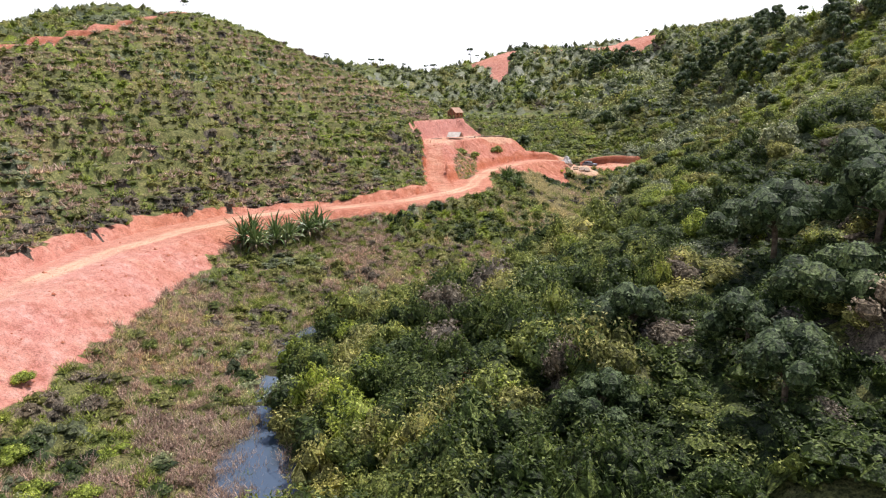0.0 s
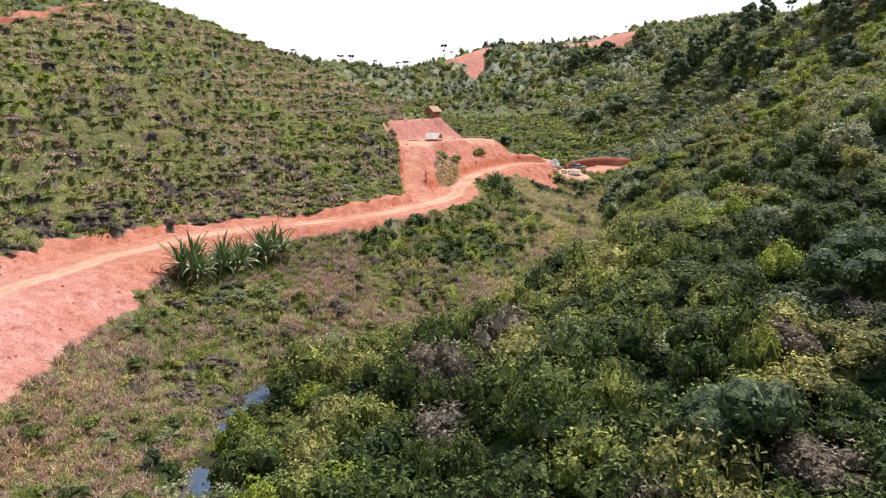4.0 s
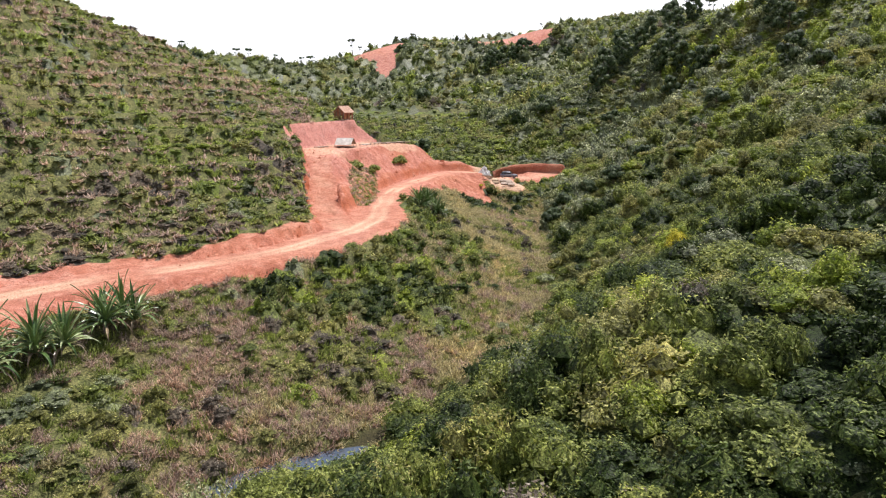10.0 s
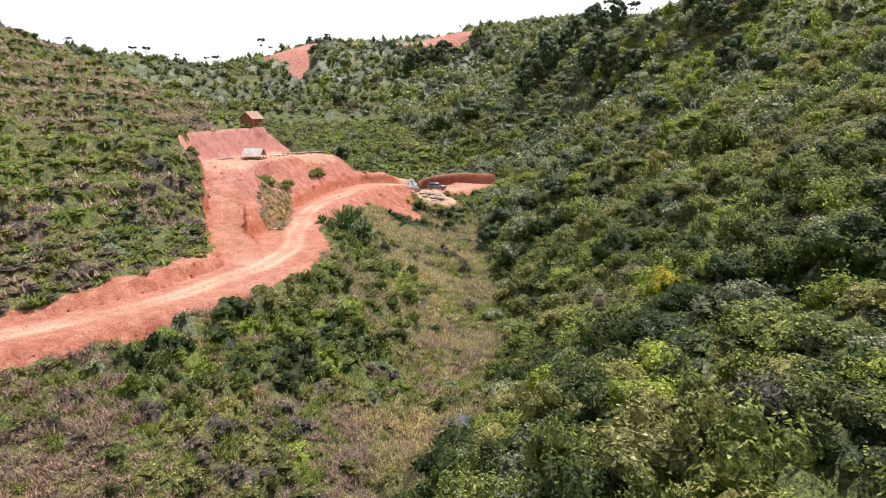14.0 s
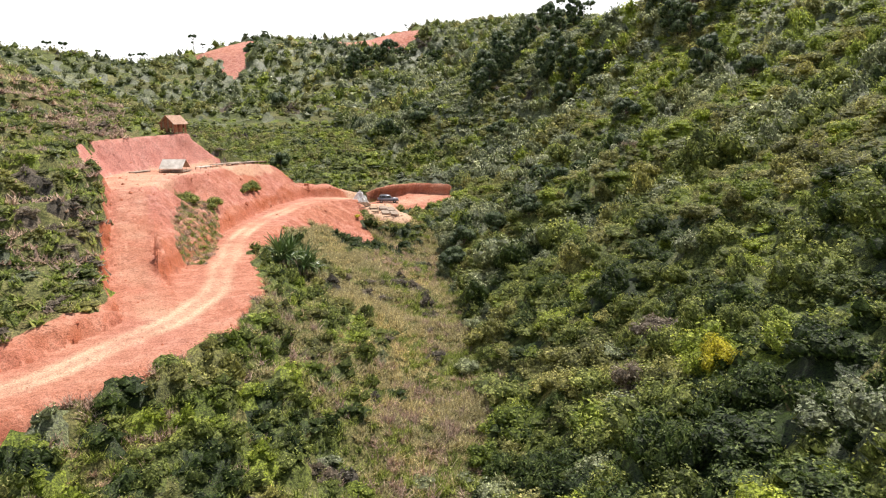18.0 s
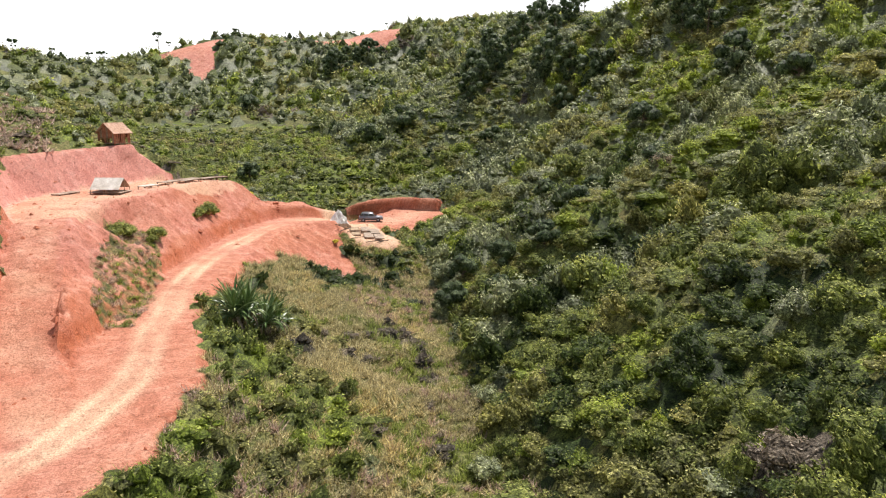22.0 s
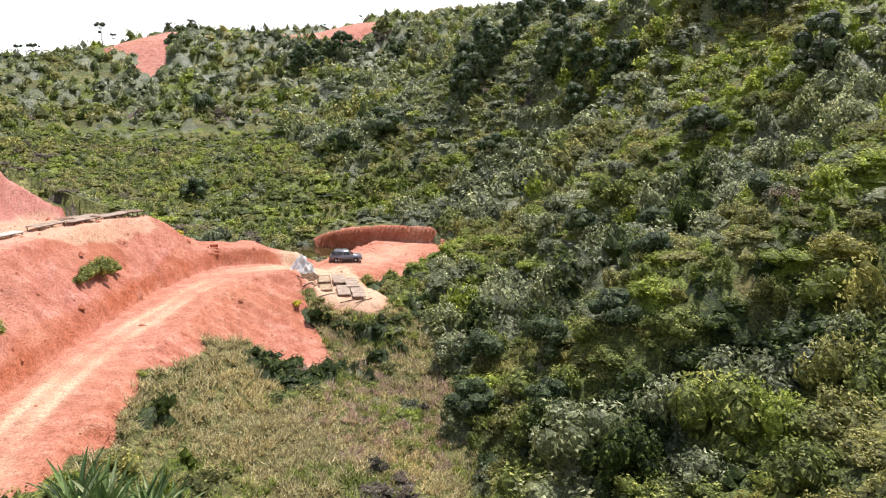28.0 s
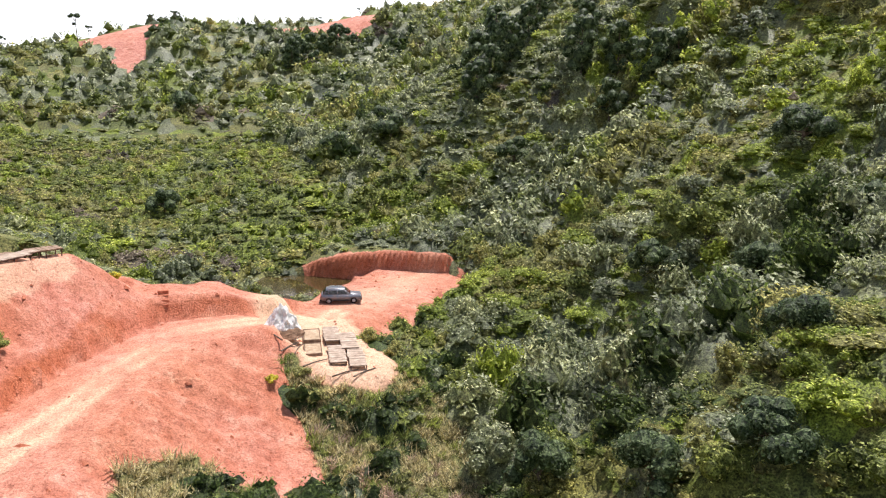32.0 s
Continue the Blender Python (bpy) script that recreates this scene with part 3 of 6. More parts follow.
def clay_fields(x, y):
    """How bare the red clay lies, how worn it is, how pink, and how wet, all 0 to 1."""
    d, side, v = near_line(x, y, MAIN_BED)
    half = np.where(side > 0, v[..., 1], v[..., 2])
    spoil = np.where(side > 0, np.interp(y, [100, 130, 140, 200], [0.9, 0.9, 1.5, 2.6]), np.interp(y, [30, 48, 60, 75, 88, 100, 112, 124, 140, 160, 176, 200], [6.5, 7.0, 5.6, 4.6, 3.8, 3.0, 1.2, 0.8, 0.6, 0.4, 1.0, 2.5]))
    rough = 1.3 * lumps(x, y, 4.5, 11, 3)
    clay = smooth(1.2, -0.4, d - half - spoil + rough)
    dr, sr, vr = near_line(x, y, RAMP_BED)
    clay = np.maximum(clay, smooth(1.0, -0.4, dr - vr[..., 1] - np.where(sr > 0, 0.1, 3.0) + 0.35 * rough))
    dt, st, vt = near_line(x, y, TERRACE_BED)
    for ring in (MOUND_FACE, TERRACE_TOP, FAN, CLEARING_BANK, SCAR_LOW, SCAR_BAND):
        clay = np.maximum(clay, inside(x + 0.5 * rough, y + 0.4 * rough, ring) * 1.0)
    back = line_off(x, y, BANK_FOOT)
    wall = near_line(x, y, BANK_FOOT)[2][..., 0]
    bank = (back > -0.6) & (back < wall / 1.8 + 0.15 + 0.25 * rough) & (wall > 0.5) & (y > 172) & (y < 216) & (x > -12) & (x < 16)
    clay = np.maximum(clay, bank * 1.0)
    dc, _, vc = near_line(x, y, CLEARING_BED)
    clay = np.maximum(clay, smooth(1.5, -0.3, dc - vc[..., 1] - 1.0 + rough))
    dk, _, _ = near_line(x, y, [(*p, 0) for p in CREST_TRACK])
    clay = np.maximum(clay, smooth(1.2, -0.2, dk - 2.3 + 0.4 * rough))
    red = line_off(x, y, RED_FOOT)
    clay = np.maximum(clay, (red > -1.2) & (red < 1.3 + 0.3 * rough) & (x > 47.5) & (x < 65.6) & (y > 229))
    db, _, _ = near_line(x, y, [(b[0], b[1], 0) for b in TABLE_BED])
    table = smooth(1.2, -0.3, db - 3.9 + 0.7 * rough)
    clay = np.maximum(clay, 0.8 * table)
    clay = clay * (1 - 0.57 * inside(x + 0.7 * rough, y + rough, WEEDY))
    dw, _, _ = near_line(x, y, CREEK)
    path = smooth(0.6, -0.3, dw - 1.0 + 0.75 * rough) * smooth(118, 124, y) * smooth(172, 164, y)
    # worn tracks
    wander = 0.5 * wave(x, y, 22, 21)
    rut = np.exp(-(((np.abs(d * np.where(side > 0, 1, -1) + wander) - 0.8) / 0.55) ** 2))
    rut = np.maximum(rut, 0.55 * smooth(1.5, 0.8, np.abs(d * np.where(side > 0, 1, -1) + wander)))
    rut = rut * np.clip(0.72 + 0.8 * lumps(x, y, 7, 22), 0.0, 1) * (d < half)
    rut = np.maximum(rut, 0.6 * inside(x, y, TERRACE_TOP) * np.clip(0.75 + 0.6 * lumps(x, y, 5, 23), 0, 1))
    rut = np.maximum(rut, 0.35 * smooth(2.2, 0.8, dr) * np.clip(0.4 + 0.8 * lumps(x, y, 4, 27), 0, 1))
    rut = np.maximum(rut, 0.55 * smooth(5.0, 1.0, dc) * np.clip(0.45 + 0.8 * lumps(x, y, 6, 24), 0, 1))
    rut = np.maximum(rut, 0.85 * table)
    pink = np.clip(smooth(112, 70, y) * (x < -20) + bank * 1.2 + 0.35 * inside(x, y, MOUND_FACE) + 0.5 * (y > 390) + 0.4 * lumps(x, y, 8, 25), 0, 1)
    dw, _, _ = near_line(x, y, CREEK)
    wet = smooth(1.7, 0.5, dw + 0.5 * rough) * 0.85 * smooth(122, 112, y)
    wet = np.maximum(wet, 0.3 * path)
    wet = np.maximum(wet, 0.8 * smooth(1.1, 0.95, np.hypot((x - 44) / 9.5, (y - 239.3) / 5.2)) * (clay < 0.5))
    return clay, np.clip(rut, 0, 1), pink, wet


CLAY, PALE, PINK, WET = clay_fields(GX, GY)
bed_d, bed_side, bed_v = near_line(GX, GY, MAIN_BED)
ON_ROAD = bed_d < np.where(bed_side > 0, bed_v[..., 1], bed_v[..., 2]) - 0.1
ramp_d, _, ramp_v = near_line(GX, GY, RAMP_BED)
ON_ROAD |= ramp_d < ramp_v[..., 1] - 0.1
CLAY_MAT = clay_material()
GROUND_ALL = grid_mesh("ground_all", xs, ys, GZ)


def split_ground(name, keep, label, category):
    """One part of the ground sheet as an object; neighbours share their edge points."""
    cells = keep[:-1, :-1] & keep[1:, 1:] & keep[1:, :-1] & keep[:-1, 1:] if name == "road" else keep
    ny = len(ys)
    i, j = np.nonzero(cells)
    a = i * ny + j
    faces = np.stack([a, a + ny, a + ny + 1, a + 1], 1)
    used, inv = np.unique(faces.ravel(), return_inverse=True)
    co = np.stack([GX.ravel()[used], GY.ravel()[used], GZ.ravel()[used]], 1)
    me = quads_mesh(name, co, inv.reshape(-1, 4))
    for key, field in (("clay", CLAY), ("pale", PALE), ("pink", PINK), ("wet", WET)):
        at = me.attributes.new(key, "FLOAT", "POINT")
        at.data.foreach_set("value", field.ravel()[used].astype(np.float32))
    me.materials.append(CLAY_MAT)
    return tagged(new(name, me), label, category, kind="structure"), cells


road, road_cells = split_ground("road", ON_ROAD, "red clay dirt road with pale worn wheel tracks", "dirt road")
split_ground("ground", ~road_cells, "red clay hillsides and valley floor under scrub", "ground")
bpy.data.meshes.remove(GROUND_ALL)

# still water of the creek and of the pond behind the dam
def water_material(name, base_tint):
    m, tree, b = material(name, 0.06)
    b.inputs["Base Color"].default_value = (*base_tint, 1)
    b.inputs["Specular IOR Level"].default_value = 1.0
    bump(tree, b, noise_node(tree, 2.5, 3, position(tree)), 0.06, 0.05)
    return m


# the creek's blue base colour stands in for reflected sky; the pond is brown
CREEK_WATER, POND_WATER = water_material("creek_water", (0.075, 0.105, 0.15)), water_material("pond_water", (0.055, 0.04, 0.015))


def creek_sheet():
    line = resample([p for p in CREEK if 5 < p[1] < 118], 2.0)
    d = np.gradient(line[:, :2], axis=0)
    d /= np.hypot(*d.T)[:, None]
    n = np.stack([-d[:, 1], d[:, 0]], 1)
    rows = []
    for off in (-4.5, -2.2, 0, 2.2, 4.5):
        rows.append(np.c_[line[:, :2] + n * off, line[:, 2] - 0.02])
    co = np.stack(rows, 1).reshape(-1, 3)
    i, j = np.meshgrid(np.arange(len(line) - 1), np.arange(4), indexing="ij")
    a = (i * 5 + j).ravel()
    return quads_mesh("creek", co, np.stack([a, a + 1, a + 6, a + 5], 1)[:, ::-1])


creek = tagged(new("creek", creek_sheet()), "narrow still creek of dark water between sedges", "water", kind="structure")
creek.data.materials.append(CREEK_WATER)
ang = np.linspace(0, 2 * math.pi, 49)[:-1]
disc = [np.c_[44 + 11 * k * np.cos(ang), 239.3 + 6.4 * k * np.sin(ang), np.full(48, 5.0)] for k in (0.02, 0.5, 1.0)]
i, j = np.meshgrid(np.arange(2), np.arange(48), indexing="ij")
a, b2 = (i * 48 + j).ravel(), (i * 48 + (j + 1) % 48).ravel()
pond_water = tagged(new("pond", quads_mesh("pond", np.concatenate(disc), np.stack([a, a + 48, b2 + 48, b2], 1))), "brown still pond water behind the earth dam", "water", kind="structure")
pond_water.data.materials.append(POND_WATER)


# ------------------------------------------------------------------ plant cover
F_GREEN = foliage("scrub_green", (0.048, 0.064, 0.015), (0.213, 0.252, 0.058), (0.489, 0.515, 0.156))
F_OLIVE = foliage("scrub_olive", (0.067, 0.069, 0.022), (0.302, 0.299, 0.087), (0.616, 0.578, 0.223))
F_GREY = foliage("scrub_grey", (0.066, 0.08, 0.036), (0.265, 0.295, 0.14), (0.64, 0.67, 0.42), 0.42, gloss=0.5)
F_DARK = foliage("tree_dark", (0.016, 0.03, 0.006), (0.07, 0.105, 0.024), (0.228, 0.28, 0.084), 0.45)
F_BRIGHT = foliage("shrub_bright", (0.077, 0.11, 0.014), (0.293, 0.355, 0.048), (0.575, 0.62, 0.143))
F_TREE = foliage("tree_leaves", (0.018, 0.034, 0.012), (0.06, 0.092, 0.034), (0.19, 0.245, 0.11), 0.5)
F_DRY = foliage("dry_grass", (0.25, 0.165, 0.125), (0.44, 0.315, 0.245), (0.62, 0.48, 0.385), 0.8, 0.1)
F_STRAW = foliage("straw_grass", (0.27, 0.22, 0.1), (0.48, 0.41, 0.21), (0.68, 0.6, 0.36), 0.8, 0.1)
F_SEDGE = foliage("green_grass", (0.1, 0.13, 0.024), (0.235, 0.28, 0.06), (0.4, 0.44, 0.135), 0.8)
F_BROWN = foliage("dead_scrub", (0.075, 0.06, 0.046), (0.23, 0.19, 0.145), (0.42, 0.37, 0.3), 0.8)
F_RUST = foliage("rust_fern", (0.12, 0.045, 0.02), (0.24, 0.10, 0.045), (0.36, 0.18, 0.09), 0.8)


def leaf_blades(rng, centre, normal, length, width):
    """Pointed leaves at the centres, lying across the normals."""
    n = len(centre)
    normal = normal / np.maximum(np.linalg.norm(normal, axis=1), 1e-6)[:, None]
    u = np.cross(normal, rng.normal(size=(n, 3)))
    u /= np.maximum(np.linalg.norm(u, axis=1), 1e-6)[:, None]
    v = np.cross(normal, u)
    ln, wd = length * rng.uniform(0.6, 1.4, (n, 1)), width * rng.uniform(0.7, 1.3, (n, 1))
    return np.stack([centre - u * ln * 0.4 - v * wd / 2, centre - u * ln * 0.3 + v * wd / 2, centre + u * ln * 0.6], 1)


def ball_tris(fine):
    """The triangles of an octahedron, split once if fine."""
    v = np.array([(1, 0, 0), (0, 1, 0), (-1, 0, 0), (0, -1, 0), (0, 0, 1), (0, 0, -1)], float)
    t = v[[(0, 1, 4), (1, 2, 4), (2, 3, 4), (3, 0, 4), (1, 0, 5), (2, 1, 5), (3, 2, 5), (0, 3, 5)]]
    if fine:
        a, b, c = t[:, 0], t[:, 1], t[:, 2]
        ab, bc, ca = a + b, b + c, c + a
        t = np.concatenate([np.stack(q, 1) for q in ((a, ab, ca), (ab, b, bc), (ca, bc, c), (ab, bc, ca))])
    return t / np.linalg.norm(t, axis=2)[..., None]


def shrub_shape(rng, leaves, leaf, lobes=7, fine=False, core=0.8):
    """A shrub about 1 m in radius and 1.6 m high: rounded sprays of leaves over a dense core of twigs. The core comes last."""
    a = np.arange(lobes) * 2.4 + rng.uniform(-0.5, 0.5, lobes)
    out = np.sqrt(np.arange(lobes) / lobes) * 0.78 + rng.uniform(0.0, 0.12, lobes)
    c = np.c_[out * np.cos(a), out * np.sin(a), 1.12 - 0.72 * out**1.6 + rng.uniform(-0.2, 0.16, lobes)]
    r = rng.uniform(0.30, 0.5, lobes) * {1: 2.0, 2: 1.7, 3: 1.45, 4: 1.3, 5: 1.2}.get(lobes, 1.0)
    p, nor = np.zeros((0, 3)), np.zeros((0, 3))
    while len(p) < leaves:
        pick = rng.choice(lobes, leaves * 2, p=r**2 / (r**2).sum())
        d = rng.normal(size=(leaves * 2, 3)) + (0, 0, 0.45)
        d /= np.linalg.norm(d, axis=1)[:, None]
        q = c[pick] + d * (r[pick] * rng.uniform(0.84, 1.16, leaves * 2))[:, None]
        ok = (np.linalg.norm(q[:, None] - c[None], axis=2) > 0.8 * r[None]).all(1) & (q[:, 2] > 0.05)
        p, nor = np.concatenate([p, q[ok]]), np.concatenate([nor, d[ok]])
    p, nor = p[:leaves], nor[:leaves]
    blades = leaf_blades(rng, p, nor + rng.normal(size=p.shape) * 0.5 + (0, 0, 0.3), leaf, leaf * 0.62)
    ball = ball_tris(fine)
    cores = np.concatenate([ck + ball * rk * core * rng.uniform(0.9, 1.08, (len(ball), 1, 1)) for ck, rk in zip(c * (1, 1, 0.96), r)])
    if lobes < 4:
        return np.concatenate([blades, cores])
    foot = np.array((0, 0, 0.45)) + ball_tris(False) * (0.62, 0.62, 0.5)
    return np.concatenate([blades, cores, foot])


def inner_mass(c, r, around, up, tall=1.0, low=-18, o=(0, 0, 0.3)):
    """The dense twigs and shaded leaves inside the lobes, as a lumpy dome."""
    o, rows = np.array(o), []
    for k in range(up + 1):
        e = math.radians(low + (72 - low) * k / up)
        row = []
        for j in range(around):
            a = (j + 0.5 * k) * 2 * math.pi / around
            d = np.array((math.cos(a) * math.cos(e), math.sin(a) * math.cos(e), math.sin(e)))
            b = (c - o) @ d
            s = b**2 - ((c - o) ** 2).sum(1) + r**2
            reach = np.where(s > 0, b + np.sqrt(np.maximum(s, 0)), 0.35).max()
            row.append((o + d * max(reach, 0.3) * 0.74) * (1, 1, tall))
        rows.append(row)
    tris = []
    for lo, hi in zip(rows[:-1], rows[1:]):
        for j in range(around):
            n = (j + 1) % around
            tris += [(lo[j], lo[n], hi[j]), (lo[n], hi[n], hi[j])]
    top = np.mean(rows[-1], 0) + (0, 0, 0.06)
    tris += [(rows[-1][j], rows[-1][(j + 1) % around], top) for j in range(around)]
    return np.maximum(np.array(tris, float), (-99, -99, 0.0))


def tuft_shape(rng, blades, height=1.0, lean=0.5, width=0.045):
    """A grass tussock of narrow bent blades, radius about 0.5 m."""
    base = np.c_[rng.normal(scale=0.22, size=(blades, 2)), np.zeros(blades)]
    a = rng.uniform(0, 6.283, blades)
    out = np.c_[np.cos(a), np.sin(a), np.zeros(blades)] * rng.uniform(0.1, lean, (blades, 1))
    h = height * rng.uniform(0.55, 1.1, (blades, 1))
    side = np.c_[-np.sin(a), np.cos(a), np.zeros(blades)] * width
    return np.stack([base - side, base + side, base + out + (0, 0, 1) * h], 1)


def strew(name, shapes, x, y, scale, squash, mat, label, category="vegetation", sink=0.1, seed=0, lean=0.12):
    """One joined stand of plants: a random shape, turned and scaled, at every place given."""
    if not len(x):
        return None
    rng = np.random.RandomState(seed + 77)
    z = sample(GZ, x, y) - sink * scale
    pick, turn = rng.randint(len(shapes), size=len(x)), rng.uniform(0, 6.283, len(x))
    tip = rng.normal(scale=lean, size=(len(x), 2))
    out = []
    for k, shape in enumerate(shapes):
        m = pick == k
        if not m.any():
            continue
        c, s = np.cos(turn[m])[:, None, None], np.sin(turn[m])[:, None, None]
        q = shape[None]
        px, py, pz = q[..., 0] * c - q[..., 1] * s, q[..., 0] * s + q[..., 1] * c, q[..., 2] * squash[m][:, None, None]
        px, py = px + tip[m][:, :1, None] * pz, py + tip[m][:, 1:, None] * pz
        sc = scale[m][:, None, None]
        out.append(np.stack([x[m][:, None, None] + px * sc, y[m][:, None, None] + py * sc, z[m][:, None, None] + pz * sc], -1).reshape(-1, 3))
    co = np.concatenate(out)
    me = quads_mesh(name, co, np.arange(len(co)).reshape(-1, shapes[0].shape[1]), False)
    me.materials.append(mat)
    return tagged(new(name, me), label, category, kind="stuff")


def scattered(rng, x0, x1, y0, y1, step):
    gx, gy = np.meshgrid(np.arange(x0, x1, step), np.arange(y0, y1, step), indexing="ij")
    gx, gy = gx.ravel(), gy.ravel()
    return gx + rng.uniform(-0.5, 0.5, len(gx)) * step, gy + rng.uniform(-0.5, 0.5, len(gy)) * step


FLIGHT = [(0, 0, 0), (-1.7, 25, 0), (-1.7, 45, 0), (1.3, 70, 0), (9, 101, 0), (24, 148, 0)]


def line_side(x, y, line):
    d, s, _ = near_line(x, y, [(p[0], p[1], 0) for p in line])
    return d * s


RNG = np.random.RandomState(4)
SPURS = [SPUR_NEAR, SPUR_MID, SPUR_BACK, SPUR_RIGHT]
GULLIES = [GULLY_NEAR, GULLY_MID, GULLY_BACK, SIDE_GULLY]
CREEK_XY = [(c[0], c[1]) for c in CREEK]
ROAD_XY = [(b[0], b[1]) for b in MAIN_BED]


def zones(x, y):
    """Left hill, meadow below the road, right slope and far land; and how hollow the place lies (0 spur, 1 gully)."""
    side = line_side(x, y, CREEK_XY + [(55, 240), (35, 300), (15, 370)])
    over = line_side(x, y, ROAD_XY)
    hill = ((side > 0) & (over > 0) & (y < 240) | (x < -55)) & (y < 262)
    meadow = (side > 0) & (over <= 0) & (y < 215) & ~hill
    spur = np.minimum.reduce([near_line(x, y, s)[0] for s in SPURS])
    gully = np.minimum.reduce([near_line(x, y, g)[0] for g in GULLIES])
    return side, over, hill, meadow, spur / (spur + gully + 1e-6)


def mixture(x, y):
    """Share of each species: green, olive, grey, dark, bright, dead."""
    side, over, hill, meadow, hollow = zones(x, y)
    n1, n2, n3 = 1.2 * lumps(x, y, 22, 31), 1.2 * lumps(x, y, 8, 32), wave(x, y, 45, 33)
    one = np.ones(len(x))
    low = (x > -5) & (y < 76) & (np.abs(side) < 48)
    # dark kinds grow in gullies; their share also paints gully shade against lit spurs
    h = np.where(y > 118, hollow, 0.35 + 0.25 * n3)
    h = smooth(0.25, 0.75, h)
    # shares shifted by distance: near dimness and far haze put into plant colour
    close = smooth(72, 34, near_line(x, y, FLIGHT)[0])
    back = smooth(146, 190, y)
    h = h * (1 - 0.55 * smooth(84, 104, x))
    right = np.stack([0.26 + 0.2 * n3 - 0.08 * h + 0.25 * close - 0.14 * back, 0.56 - 0.5 * h + 0.25 * n1 - 0.22 * close, 0.16 + 0.32 * h + 0.1 * n2 - 0.14 * close + 0.2 * back, 0.62 * h - 0.22 + 0.55 * close + 0.3 * n2 * close + 1.3 * low - 0.28 * back, 0.62 - 0.72 * h + 0.2 * n2 - 0.42 * close - 0.25 * low, 0.0 + 0.05 * n2 + 0.4 * low * (n1 + 0.5)], 1)
    strip = near_line(x, y, [(-62, 196, 0), (-54, 184, 0), (-47, 181, 0), (-35, 172, 0), (-22, 154, 0), (-14, 146, 0)])[0] < 5 + 2 * n2
    left = np.stack([0.28 + 0.2 * n3, 0.36 - 0.2 * n3, 0.12 + 0.1 * n2 + 0.15 * smooth(12, 6, over) * (y > 90), 0.01 * one, 0.05 + 0.16 * n1 + 0.8 * strip, 0.18 + 0.2 * n2 + 1.1 * smooth(14, 7, over) * (y > 90)], 1)
    lush = (x > -9) & (np.abs(over) < 16) & (y > 112)
    flat = np.stack([0.2 + 0.1 * n1 + 0.5 * lush, 0.34 * one, 0.16 + 0.1 * n2 - 0.1 * lush, 0.1 + 0.25 * n1 + 0.3 * lush, 0.05 + 0.2 * lush + 0.1 * n1, 0.3 - 0.3 * lush + 0.12 * n2], 1)
    # the large grey share also stands in for haze
    far = np.stack([0.30 + 0.15 * n3, 0.24 + 0.2 * n1, 0.48 * one, 0.07 - 0.2 * n1, 0.10 + 0.1 * n3, 0.02 * one], 1)
    vale = (y > 246) & (x < 62) & (sample(GZ, x, y) < 22)
    far = np.where(vale[:, None], np.stack([0.4 + 0.2 * n1, 0.3 + 0.2 * n2, 0.1 * one, 0.05 + 0.08 * n2, 0.25 + 0.15 * n1, 0.02 * one], 1), far)
    share = np.where(hill[:, None], left, np.where(meadow[:, None], flat, np.where(((y > 265) | vale)[:, None], far, right)))
    return np.clip(share, 0.004, None), side, over, hill, meadow, hollow


SPECIES = [("green_scrub", F_GREEN, "dense green leafy scrub on the valley slopes"), ("olive_scrub", F_OLIVE, "olive and yellowish scrub on the valley slopes"),
           ("grey_scrub", F_GREY, "pale grey-green scrub with shiny leaves"), ("dark_scrub", F_DARK, "dark green bushes in the hollows"),
           ("bright_scrub", F_BRIGHT, "bright fresh green shrubs"), ("dead_scrub", F_BROWN, "brown leafless scrub among the green")]


def in_reach(x, y):
    return (x > -0.63 * y - 14) & (x < np.maximum.reduce([0.63 * y + 10, 0.84 * y - 26, 1.28 * y - 78, 1.54 * y - 194])) & (y > 27)


def plants(rule, box, step, band, seed):
    """Places for one layer of plants, with their width, height and species."""
    rng = np.random.RandomState(seed)
    x, y = scattered(rng, *box, step)
    d, _, _ = near_line(x, y, FLIGHT)
    m = (d >= band[0]) & (d < band[1]) & in_reach(x, y)
    x, y, d = x[m], y[m], d[m]
    share, side, over, hill, meadow, hollow = mixture(x, y)
    density, wide, tall = rule(x, y, side, over, hill, meadow, hollow)
    ok = (sample(CLAY, x, y) < 0.35) & (sample(WET, x, y) < 0.3) & ((np.abs(side) > 1.3) | (y > 196))
    m = (rng.uniform(size=len(x)) < density) & ok
    x, y, d, share = x[m], y[m], d[m], share[m]
    wide, tall = wide[m] * rng.uniform(0.65, 1.35, len(x)), tall[m] * rng.uniform(0.7, 1.3, len(x))
    kind = (rng.uniform(size=len(x))[:, None] > np.cumsum(share / share.sum(1)[:, None], 1)).sum(1)
    return x, y, d, wide, tall, kind


def big_rule(x, y, side, over, hill, meadow, hollow):
    n1, n2 = wave(x, y, 26, 31), wave(x, y, 45, 33)
    right = ~hill & ~meadow
    low = right & (y < 85) & (np.abs(side) < 24)
    tall = 2.4 + 0.5 * n1 + 0.4 * n2 + 1.4 * low + np.where(y > 118, 2.6 * smooth(0.35, 0.8, hollow) - 0.4, 0)
    return np.where(right, np.clip(0.9 + 0.2 * n1, 0.5, 1), 0.0), np.where(y > 250, 2.2, 1.75) + 0.5 * low, np.where((y > 246) & (x < 62) & (sample(GZ, x, y) < 22), 0.9 + 2.2 * np.clip(lumps(x, y, 14, 47) - 0.1, 0, 1), tall)


def under_rule(x, y, side, over, hill, meadow, hollow):
    n1 = wave(x, y, 11, 35)
    return np.where(hill | meadow, 0.0, 1.0 + 0.1 * n1), 1.15 + 0 * x, 1.5 + 0.4 * n1


